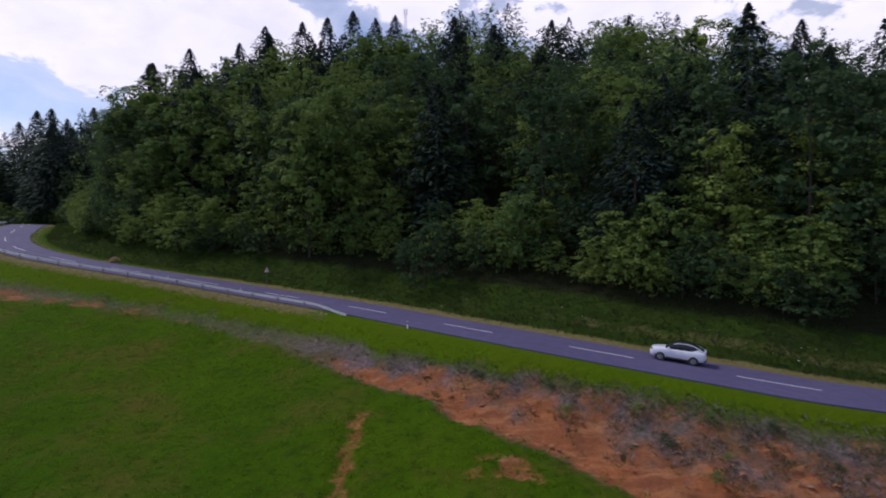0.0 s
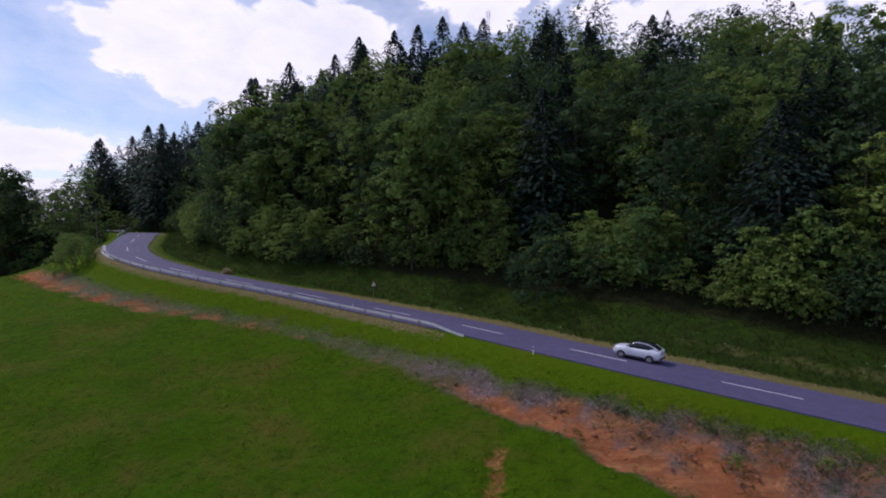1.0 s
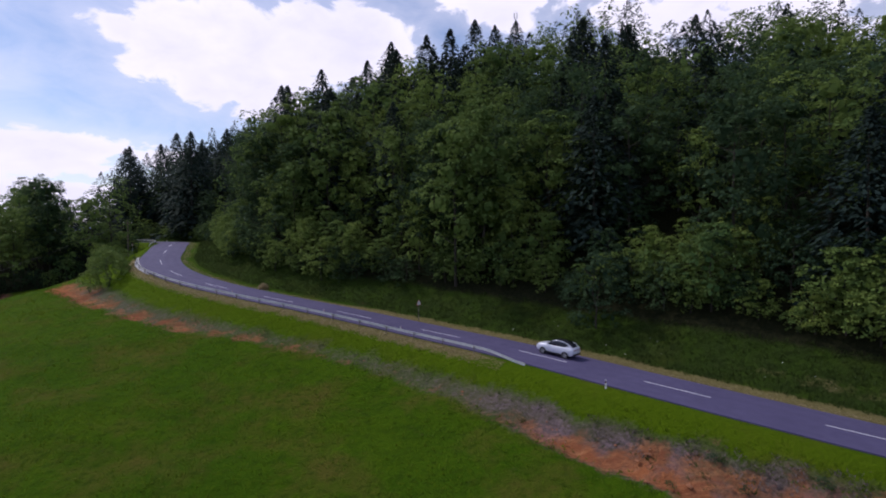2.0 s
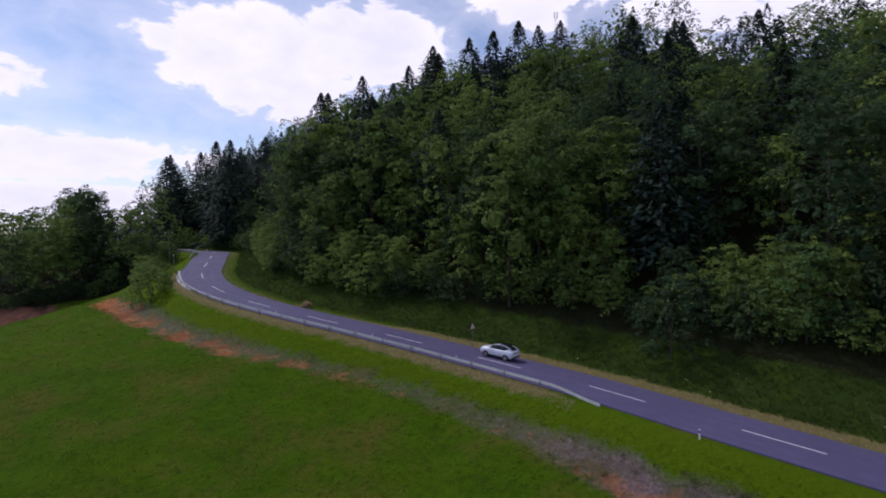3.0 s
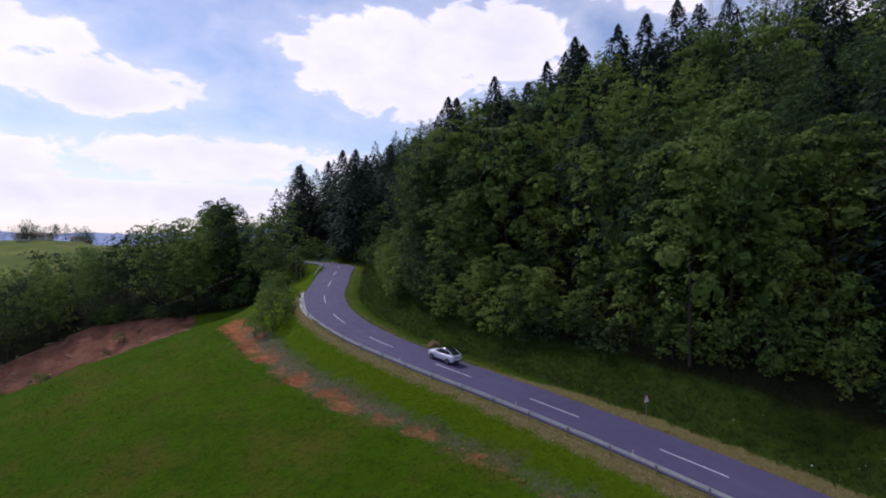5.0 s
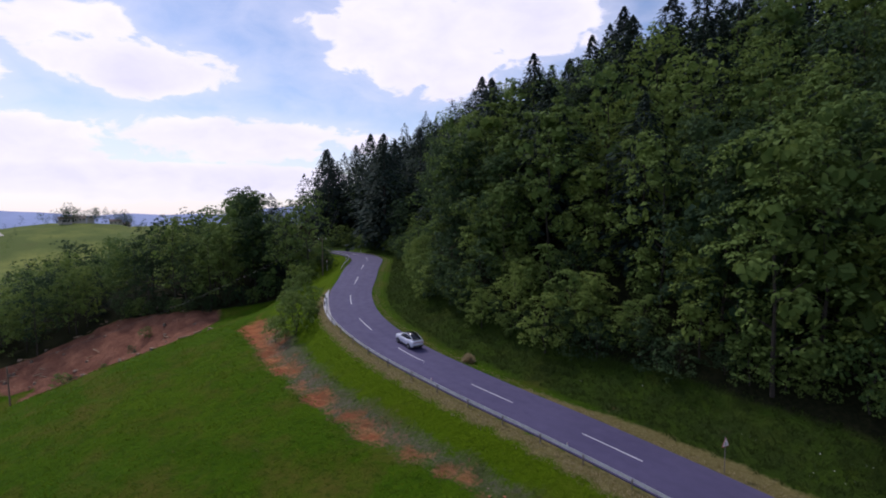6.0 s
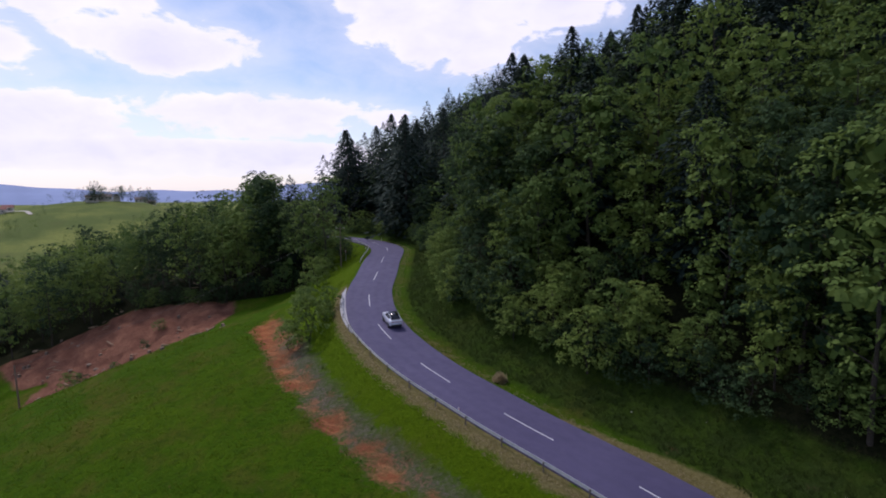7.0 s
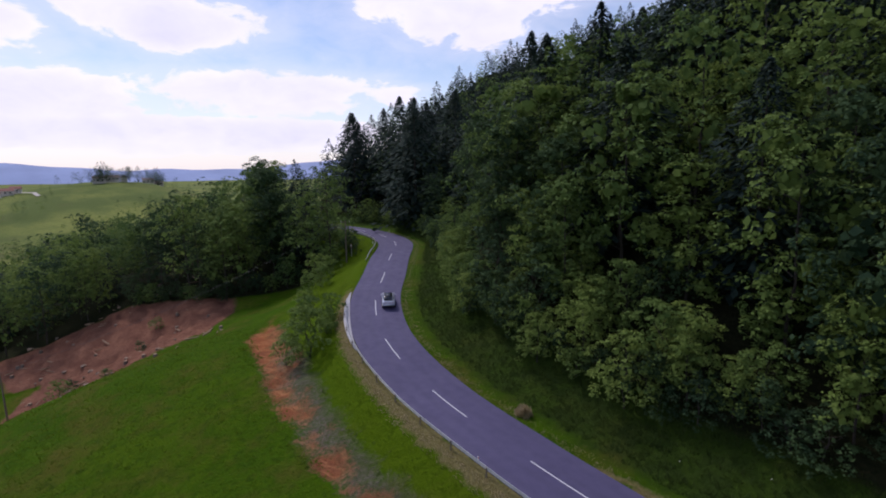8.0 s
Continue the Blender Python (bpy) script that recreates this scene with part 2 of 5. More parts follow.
M_GLASS = plain("tinted_glass", (0.02, 0.024, 0.035), 0.14, spec=0.3, vary=0.02)
M_GLASS.node_tree.nodes["Principled BSDF"].inputs["Transmission Weight"].default_value = 0.15
M_TYRE = plain("tyre_rubber", (0.018, 0.018, 0.019), 0.8, vary=0.2)
M_ALLOY = plain("alloy", (0.24, 0.245, 0.26), 0.35, 0.8, vary=0.1)
M_LAMP_RED = plain("red_lamp_glass", (0.30, 0.012, 0.012), 0.2, vary=0.05)
M_LAMP = plain("clear_lamp_glass", (0.16, 0.17, 0.19), 0.12, vary=0.05)
M_BROWN = plain("brown_roof_tiles", (0.27, 0.20, 0.18), 0.85, vary=0.3, scale=2)
M_ROOF = plain("red_roof_tiles", (0.30, 0.13, 0.10), 0.85, vary=0.3, scale=2)
M_PLASTER = plain("pale_plaster", (0.62, 0.58, 0.52), 0.9, vary=0.12, scale=1)
M_PANE = plain("dark_window", (0.04, 0.045, 0.055), 0.2, vary=0.1)
M_TRACK = plain("pale_gravel", (0.50, 0.46, 0.40), 0.95, vary=0.2, scale=1)
# distance haze is mixed into this base colour
M_RIDGE = plain("haze_tinted_ridge", (0.29, 0.35, 0.53), 1.0, spec=0.0, vary=0.12, scale=0.004)
M_CABLE = plain("cable", (0.05, 0.05, 0.055), 0.6, vary=0.1)
M_FLOWER = plain("white_blossom", (0.55, 0.57, 0.48), 0.8, vary=0.1)


# ---- mesh helpers ----
def mesh_of(name, verts, faces, material, smooth=False, attrs=None):
    """A mesh from arrays: verts n x 3, faces a list or an array of quads or triangles."""
    me = bpy.data.meshes.new(name)
    verts = np.asarray(verts, float)
    if isinstance(faces, np.ndarray):
        k = faces.shape[1]
        me.vertices.add(len(verts))
        me.vertices.foreach_set("co", verts.ravel())
        me.loops.add(faces.size)
        me.loops.foreach_set("vertex_index", faces.astype(np.int32).ravel())
        me.polygons.add(len(faces))
        me.polygons.foreach_set("loop_start", np.arange(0, faces.size, k, dtype=np.int32))
        me.update(calc_edges=True)
    else:
        me.from_pydata([tuple(v) for v in verts], [], [tuple(f) for f in faces])
    for key, values in (attrs or {}).items():
        me.attributes.new(key, "FLOAT", "POINT").data.foreach_set("value", np.asarray(values, np.float32))
    me.materials.append(material)
    if smooth:
        me.polygons.foreach_set("use_smooth", np.ones(len(me.polygons), bool))
    me.update()
    return me


def part(name, data, parent, label="", material=None, at=None):
    """ONE mesh object under a thing or a part; data: a mesh, or a bmesh with its material."""
    if isinstance(data, bmesh.types.BMesh):
        me = bpy.data.meshes.new(name)
        data.to_mesh(me)
        data.free()
        me.materials.append(material)
        data = me
    ob = new(name, data)
    ob.parent = parent
    if at is not None:
        ob.matrix_basis = at
    return tagged(ob, label)


def thing(name, label, category, at=None, group="", kind="", data=None):
    ob = new(name, data)
    if at is not None:
        ob.matrix_basis = at
    return tagged(ob, label, category, group, kind)


def box(bm, x0, x1, y0, y1, z0, z1, bevel=0.0):
    r = bmesh.ops.create_cube(bm, size=1.0, matrix=Matrix.LocRotScale(((x0 + x1) / 2, (y0 + y1) / 2, (z0 + z1) / 2), None, (x1 - x0, y1 - y0, z1 - z0)))
    if bevel:
        edges = list({e for v in r["verts"] for e in v.link_edges})
        bmesh.ops.bevel(bm, geom=edges, offset=bevel, segments=2, affect="EDGES", profile=0.6)


def tube(bm, a, b, ra, rb, sides=8):
    a, b = Vector(a), Vector(b)
    q = (b - a).to_track_quat("Z", "Y").to_matrix()
    rings = []
    for p, r in ((a, ra), (b, rb)):
        rings.append([bm.verts.new(p + q @ Vector((r * math.cos(2 * math.pi * k / sides), r * math.sin(2 * math.pi * k / sides), 0))) for k in range(sides)])
    for k in range(sides):
        bm.faces.new((rings[0][k], rings[0][(k + 1) % sides], rings[1][(k + 1) % sides], rings[1][k]))
    bm.faces.new(rings[1])
    bm.faces.new(rings[0][::-1])


# ---- the road's line and the lie of the land ----
# centre line of the road: x, y, z, from the valley end to the far bend
CENTRE = [(420, -120, -40), (180, -17, -17), (90, 18.5, -9.2), (51, 26.4+6.6, -5.4), (27.2, 37.5, -3.15), (22.2, 39.9, -2.72),
    (10.7, 46.3, -1.73), (-0.1, 53.0, -0.86), (-10.8, 59.9, 0), (-22.1, 65.8, 0.89), (-34.0, 70.2, 2.2),
    (-46.0, 74.1, 3.5), (-57.8, 78.9, 4.8), (-68.5, 85.8, 6.2), (-76.9, 94.9, 7.57), (-82.7, 104.4, 8.9), (-87.5, 112, 9.7),
    (-95.7, 124.9, 10.4), (-104.9, 132.6, 10.55), (-115.9, 138.4, 10.5), (-136, 146, 10.0), (-187, 161, 7), (-700, 270, -20)]
def smooth_line(pts, step):
    p = np.array(pts, float)
    out = []
    for i in range(len(p) - 1):
        a, b = p[max(i - 1, 0)], p[i]
        c, d = p[i + 1], p[min(i + 2, len(p) - 1)]
        lab, lbc, lcd = (max(np.linalg.norm(q - r), 1e-6) ** 0.5 for q, r in ((b, a), (c, b), (d, c)))
        n = max(2, int(np.linalg.norm(c - b) / step))
        for k in range(n):
            t = k / n
            m1 = (c - b) if i == 0 else lbc * ((b - a) / lab - (c - a) / (lab + lbc) + (c - b) / lbc)
            m2 = (c - b) if i + 2 >= len(p) else lbc * ((c - b) / lbc - (d - b) / (lbc + lcd) + (d - c) / lcd)
            out.append((2 * t**3 - 3 * t**2 + 1) * b + (t**3 - 2 * t**2 + t) * m1 + (-2 * t**3 + 3 * t**2) * c + (t**3 - t**2) * m2)
    out.append(p[-1])
    return np.array(out)
LINE = smooth_line(CENTRE, 1.0)
STEP = np.linalg.norm(np.diff(LINE, axis=0), axis=1)
STATION = np.concatenate([[0], np.cumsum(STEP)])
AHEAD = np.gradient(LINE, axis=0)
AHEAD /= np.linalg.norm(AHEAD[:, :2], axis=1)[:, None]
HALF = 3.4                                             # half the road's width


def road_at(u, s=0.0, lift=0.0):
    """The place at station u, s metres towards the hill from the centre line."""
    p = np.array([np.interp(u, STATION, LINE[:, k]) for k in range(3)])
    d = np.array([np.interp(u, STATION, AHEAD[:, k]) for k in range(3)])
    n = math.hypot(d[0], d[1])
    return Vector((p[0] + s * d[1] / n, p[1] - s * d[0] / n, p[2] + lift)), math.degrees(math.atan2(d[1], d[0])), math.degrees(math.atan2(d[2], n))


def to_road(xy):
    """Station and offset (hill side positive) of the nearest point of the centre line."""
    xy = np.asarray(xy, float)
    near = np.empty(len(xy), int)
    for k in range(0, len(xy), 4000):
        c = xy[k:k + 4000]
        near[k:k + 4000] = ((c[:, None, :] - LINE[None, :, :2]) ** 2).sum(2).argmin(1)
    d = xy - LINE[near, :2]
    a = AHEAD[near]
    along = d[:, 0] * a[:, 0] + d[:, 1] * a[:, 1]
    side = d[:, 0] * a[:, 1] - d[:, 1] * a[:, 0]
    dist = np.hypot(d[:, 0], d[:, 1])
    return STATION[near] + np.clip(along, -1.5, 1.5), np.where(side >= 0, 1, -1) * np.where(np.abs(along) < 2, np.abs(side), dist)


def step(v, a, b):
    t = np.clip((v - a) / (b - a), 0, 1)
    return t * t * (3 - 2 * t)


def waves(x, y, scale, seed):
    """Soft noise from a few sine waves."""
    r = np.random.RandomState(seed)
    out = np.zeros_like(x)
    for k in range(7):
        a, f, p = r.uniform(0, 2 * np.pi), r.uniform(0.6, 1.9) / scale, r.uniform(0, 6.28)
        out += np.sin((x * np.cos(a) + y * np.sin(a)) * f * 2 * np.pi + p)
    return out / 7


VALLEY = ([0, 3.3, 4.4, 5.3, 7.8, 11, 20, 28, 38, 48, 60, 80, 120, 400], [-0.12, -0.12, -0.15, -0.8, -2.5, -3.5, -5.4, -7.0, -9.6, -13.5, -19, -26, -34, -40])
HILL = ([0, 3.3, 4.2, 4.8, 5.6, 8, 10, 14, 30, 60, 80, 140, 220, 400], [-0.10, -0.10, -0.10, -0.25, -0.2, 0.5, 1.3, 3.8, 14.5, 29, 38, 67, 74, 60])


def land(x, y):
    """Height of the ground, with the station and offset of each place."""
    x, y = np.asarray(x, float), np.asarray(y, float)
    u, s = to_road(np.stack([x, y], 1))
    zr = np.interp(u, STATION, LINE[:, 2])
    rise = np.interp(s, *HILL) * np.where(s > 10, 1 - 0.10 * (1 - step(u, 425, 505)) * step(s, 10, 30), 1)
    # the hill's north-western flank
    flank = 30 + 0.31 * (x + 66) + 0.474 * (y - 124) - 30 * step(-x, 150, 188) - zr
    low = np.minimum(rise, np.maximum(flank, np.minimum(rise, 2 + 0.04 * np.maximum(s, 0))))
    rise = np.where(s > 10, low, rise)
    z = zr + np.where(s < 0, np.interp(-s, *VALLEY), rise)
    # the field rounds off into a hollow to the west
    q = -0.88 * (x + 79) + 0.47 * (y - 82)
    hollow = HOLLOW * step(q, 12, 40) * (1 - step(q, 44, 80)) * step(-s, 9, 22) * (s < 0)
    z -= hollow
    rough = step(np.abs(s), 5.0, 9.0)
    z += rough * (0.10 * waves(x, y, 3.0, 1) + 0.35 * waves(x, y, 11, 2)) + step(np.abs(s), 25, 60) * 1.4 * waves(x, y, 45, 3)
    z += step(s, 14, 30) * 0.5 * waves(x, y, 6, 4)
    # westwards the land falls to a valley, with a meadow hill and far ridges beyond it
    far = -40 + 57 * np.exp(-(((x + 680) / 190) ** 2 + ((y - 372) / np.where(y < 372, 200, 105)) ** 2)) + 16 * np.exp(-(((x + 560) / 260) ** 2 + ((y - 40) / 160) ** 2))
    far = far + 5 * waves(x, y, 340, 5)
    w = step(-x, 190, 360)
    w = np.maximum(w, step(np.hypot(x + 50, y - 80), 480, 900))
    return z * (1 - w) + far * w, u, s


HOLLOW = 4.0


def wood_front(x):
    """Where the lower wood begins, northwards of the cleared slope."""
    return np.interp(x, (-260, -230, -175, -162, -151, -129, -112, -100, -90), (34, 44, 68, 83, 99, 106, 115, 124, 134))


def axis(lo, hi, cell, reach, fine=(0, 0), grow=1.16):
    mid = [v for v in np.arange(lo, hi + cell / 2, cell) if not fine[0] < v < fine[1]]
    mid = sorted(mid + list(np.arange(fine[0] + 0.5, fine[1], cell / 2)))
    left, right, d = [], [], cell
    a, b = lo, hi
    while a > -reach or b < reach:
        d *= grow
        a, b = a - d, b + d
        left.append(a)
        right.append(b)
    return np.array(left[::-1] + mid + right)


# the bare band below the road: station, near edge, far edge, how red, how much scrub
BAND = np.array([(380, 6.0, 26, 0.64, 0.85), (425, 6.0, 18, 0.68, 0.85), (434, 5.8, 14.8, 0.70, 0.85), (442, 6.0, 12.6, 0.66, 0.85), (452, 6.6, 10.9, 0.56, 1.0),
                 (461, 7.0, 10.2, 0.26, 1.0), (472, 7.0, 9.6, 0.10, 0.62), (492, 7.2, 8.9, 0.14, 0.48), (503, 7.4, 10.2, 0.26, 0.52), (512, 7.8, 11.4, 0.30, 0.6),
                 (521, 7.9, 11.6, 0.36, 0.6), (530, 8.2, 12.4, 0.42, 0.6), (536, 8.6, 13.6, 0.50, 0.7), (541, 10.5, 15.2, 0.56, 0.6), (546, 12, 17.2, 0.62, 0.4),
                 (551, 14, 16, 0.0, 0.0), (900, 13, 13, 0.0, 0.0)])


def make_ground():
    gx, gy = axis(-175, 70, 1.0, 4600, (-15.2, 42.2)), axis(14, 138, 1.0, 4600, (25.2, 50.2))
    X, Y = np.meshgrid(gx, gy, indexing="ij")
    x, y = X.ravel(), Y.ravel()
    z, u, s = land(x, y)
    v = -s
    near, out_, red, brush = (np.interp(u, BAND[:, 0], BAND[:, k]) for k in (1, 2, 3, 4))
    wob = 0.55 * waves(x, y, 9, 11) + 0.4 * waves(x, y, 2.6, 12)
    inside = step(v + wob, near - 1.0, near + 1.0) * (1 - step(v + wob, out_ - 1.2, out_ + 1.2)) * (s < 0)
    deep = np.clip((v - near) / np.maximum(out_ - near, 0.5), 0, 1)
    local = 1 - step(-x, 150, 190)
    scrub = inside * brush * local
    soil = inside * np.clip(red + 0.80 * (deep - 0.46) + 0.36 * waves(x, y, 9, 13) + 0.25 * waves(x, y, 3.3, 17), 0, 1) * local
    # worn tracks down the field
    for cx, cy, dx, dy, ln, wd in ((-5.8, 35, 0.4, 9.5, 6.5, 0.7), (4.2, 32, 4.5, -3.5, 3.5, 0.8)):
        q = math.hypot(dx, dy)
        a, b = ((x - cx) * dx + (y - cy) * dy) / q, ((x - cx) * dy - (y - cy) * dx) / q
        soil = np.maximum(soil, 0.58 * (1 - step(np.abs(a), ln * 0.6, ln)) * (1 - step(np.abs(b + 1.7 * waves(x, y, 5, 14) + 0.7 * waves(x, y, 1.9, 19)), wd * 0.25, wd * 1.5)))
    dry = np.where(s > 0, (1 - step(s + 0.3 * wob + 3.0 * step(u, 488, 512), 5.2, 6.8)), (1 - step(v, 4.4, 5.4)) * step(u, 466, 474) * (1 - step(u, 545, 556))) * step(np.abs(s), 3.0, 3.4)
    dry = np.maximum(dry, 0.44 * step(s, 7, 8) * (1 - step(s, 9, 11)) * (1 - step(u, 440, 470)))
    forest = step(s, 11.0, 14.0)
    west = step(u, 556, 566) * (s < 0) * step(v, 9, 13)
    q = -0.88 * (x + 79) + 0.47 * (y - 82)
    cleared = step(q + 2 * waves(x, y, 14, 21), 31, 37) * (1 - step(v - 0.12 * (u - 600), 66, 71)) * step(v, 29, 34) * (s < 0) * (1 - step(-x, 200, 220)) * (1 - step(y - wood_front(x), -1, 3))
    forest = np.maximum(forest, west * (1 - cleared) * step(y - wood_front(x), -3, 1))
    forest *= 1 - step(-x, 300, 420)
    gully = 1 - 2 * np.abs(waves(x + 0.6 * y, y, 4.2, 24))
    z -= 0.42 * soil * local * step(gully, 0.25, 0.95)
    z -= 0.35 * soil * local * (0.5 + 0.5 * waves(x, y, 2.2, 15)) + cleared * (0.6 * waves(x, y, 3.2, 16) + 0.9 * waves(x, y, 9, 18))
    under = np.abs(s) < HALF - 1.2
    z = np.where(under & (x > -400) & (x < 350), z - 0.35, z)
    nx, ny = len(gx), len(gy)
    i = np.arange(nx * ny).reshape(nx, ny)
    faces = np.stack([i[:-1, :-1].ravel(), i[1:, :-1].ravel(), i[1:, 1:].ravel(), i[:-1, 1:].ravel()], 1)
    far = step(-x, 230, 420)
    lush = step(v, 3.2, 3.8) * (1 - step(v + 0.6 * wob, near - 0.8, near + 0.6)) * (s < 0) * local
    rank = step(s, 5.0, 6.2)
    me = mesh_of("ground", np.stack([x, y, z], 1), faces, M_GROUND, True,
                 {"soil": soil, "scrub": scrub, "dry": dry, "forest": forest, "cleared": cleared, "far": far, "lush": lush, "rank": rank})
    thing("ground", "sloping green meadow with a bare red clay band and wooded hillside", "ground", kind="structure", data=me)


def height(x, y):
    return float(land([x], [y])[0][0])


def ribbon(name, u0, u1, s0, s1, lift, thick, material, cell=2.0, taper=0.0):
    """A strip of the carriageway between two offsets, with a thickness."""
    n = max(2, int((u1 - u0) / cell) + 1)
    vs, fs, across = [], [], []
    for k in range(n):
        u = u0 + (u1 - u0) * k / (n - 1)
        t = k / (n - 1)
        narrow = 1 - taper * abs(2 * t - 1) ** 2
        for s, dz in ((s0, -thick), (s0, 0), ((s0 + s1) / 2, 0), (s1, 0), (s1, -thick)):
            m = (s0 + s1) / 2
            sv = m + (s - m) * narrow
            p, _, _ = road_at(u, sv, lift + dz - 0.012 * abs(sv))
            vs.append(p)
            across.append(sv)
    for k in range(n - 1):
        for j in range(4):
            a = 5 * k + j
            fs.append((a, a + 5, a + 6, a + 1))
    fs += [(0, 1, 2, 3, 4), tuple(5 * (n - 1) + j for j in (4, 3, 2, 1, 0))]
    return mesh_of(name, vs, fs, material, False, {"across": across})


def make_road():
    road = thing("road", "grey two-lane asphalt road climbing along the wooded slope", "road", kind="structure",
                 data=ribbon("road", 300, 720, -HALF, HALF, 0.02, 0.5, M_ASPHALT, 1.5))
    for k in range(-5, 16):
        a = 431.0 + 12.72 * k - 5.3
        part("lane_marking", ribbon("lane_marking", a, a + 5.3, -0.045, 0.045, 0.034, 0.02, M_PAINT, 0.9), road)
    # drainage apron at the outside of the bend
    part("gutter", ribbon("gutter", 531, 549, -HALF - 0.7, -HALF + 0.08, 0.075, 0.3, M_CONCRETE, 1.0, 0.9), road, "pale concrete gutter apron")
    return road


def guard_rail(u0, u1, s, label):
    """A W-beam on posts; its near end slopes into the ground."""
    rail = thing("guard_rail", label, "guard rail")
    prof = [(0.00, 0.38), (0.035, 0.39), (0.062, 0.425), (0.035, 0.47), (0.01, 0.505), (0.035, 0.54), (0.062, 0.585), (0.035, 0.625), (0.0, 0.64), (-0.015, 0.64), (-0.015, 0.38)]
    n = int((u1 - u0) / 1.0) + 1
    vs, fs = [], []
    for k in range(n):
        u = u0 + (u1 - u0) * k / (n - 1)
        drop = 0.5 * (1 - float(step(np.array(u - u0), 0, 5.0)))
        for dx, dz in prof:
            p, _, _ = road_at(u, s + dx, dz - drop)
            vs.append(p)
    m = len(prof)
    for k in range(n - 1):
        for j in range(m):
            a, b = k * m + j, k * m + (j + 1) % m
            fs.append((a, b, b + m, a + m))
    part("beam", mesh_of("beam", vs, fs, M_STEEL), rail, "long galvanised W-shaped beam")
    bm = bmesh.new()
    box(bm, -0.045, 0.045, -0.03, 0.03, -0.9, 0.60, 0.008)
    box(bm, -0.02, 0.075, -0.04, 0.04, 0.42, 0.60)
    post_me = bpy.data.meshes.new("post")
    bm.to_mesh(post_me)
    bm.free()
    post_me.materials.append(M_RUST)
    u = u0 + 6
    while u < u1:
        p, yaw, _ = road_at(u, s - 0.09)
        part("post", post_me, rail, at=pose(*p, 0, 0, yaw - 90))
        u += 4.0
    return rail


# ---- plants ----
def leaf_quads(rng, centres, normals, size, slim=0.62, curl=0.18):
    """One bent rhombic blade for each centre; returns verts and quads."""
    n = len(centres)
    nrm = normals / np.maximum(np.linalg.norm(normals, axis=1), 1e-6)[:, None]
    ref = rng.normal(size=(n, 3))
    a = np.cross(nrm, ref)
    a /= np.maximum(np.linalg.norm(a, axis=1), 1e-6)[:, None]
    b = np.cross(nrm, a)
    h = (size * rng.uniform(0.65, 1.3, n))[:, None] * 0.5
    v = np.stack([centres - a * h, centres - b * h * slim + nrm * h * curl, centres + a * h - nrm * h * curl, centres + b * h * slim + nrm * h * curl], 1)
    return v.reshape(-1, 3), np.arange(4 * n).reshape(n, 4)


def clump_crown(rng, clumps, per, leaf, dome=0.5, flat=0.55):
    """Leaves in flat sprays over many tufts. clumps: rows of x, y, z, radius, outward x, y, z."""
    c = np.repeat(clumps, per, axis=0)
    d = rng.normal(size=(len(c), 3))
    d /= np.linalg.norm(d, axis=1)[:, None]
    d = d + 0.55 * c[:, 4:7] + np.array([0, 0, dome])
    d /= np.linalg.norm(d, axis=1)[:, None]
    r = c[:, 3] * rng.uniform(0.55, 1.12, len(c))
    pos = c[:, :3] + d * r[:, None] * np.array([1, 1, flat])
    nrm = 0.7 * d + rng.normal(scale=0.34, size=d.shape) + np.array([0, 0, 0.6])
    return leaf_quads(rng, pos, nrm, leaf * np.ones(len(c)))


def broad_clumps(rng, high, wide, base, count, lump):
    """Tufts over the lobes of a crown: each main limb carries a rounded lobe, with dark gaps between them.
    Returns the tufts and the lobes."""
    lobes = []
    n = 11
    for k in range(n):
        t = (k + 0.5 + rng.uniform(-0.3, 0.3)) / n
        prof = math.sin(math.pi * min(1, 0.20 + 0.76 * t)) ** 0.65
        ang = 2.4 * k + rng.uniform(-0.5, 0.5)
        r = wide * prof * rng.uniform(0.42, 0.72)
        size = wide * (0.34 + 0.22 * prof) * rng.uniform(0.8, 1.2)
        z = base + size * 0.6 + (high - base - size * 1.45) * t
        lobes.append((r * math.cos(ang), r * math.sin(ang), z, size))
    lobes.append((rng.normal() * 0.2 * wide, rng.normal() * 0.2 * wide, high - wide * 0.42, wide * 0.46))
    rows, tries = [], 0
    while len(rows) < count and tries < count * 12:
        tries += 1
        lx, ly, lz, lr = lobes[rng.randint(len(lobes))]
        d = rng.normal(size=3)
        o = np.array([lx, ly, 0]) / max(0.3, math.hypot(lx, ly))
        d = d / np.linalg.norm(d) + 0.35 * o + np.array([0, 0, 0.45])
        d /= np.linalg.norm(d)
        p = np.array([lx, ly, lz]) + d * lr * np.array([1, 1, 0.85]) * rng.uniform(0.85, 1.08)
        if p[2] < base or any((p[0] - a) ** 2 + (p[1] - b) ** 2 + ((p[2] - c) / 0.85) ** 2 < (0.72 * e) ** 2 for a, b, c, e in lobes):
            continue
        rows.append((*p, lump * rng.uniform(0.65, 1.3), *d))
    return np.array(rows), np.array(lobes)


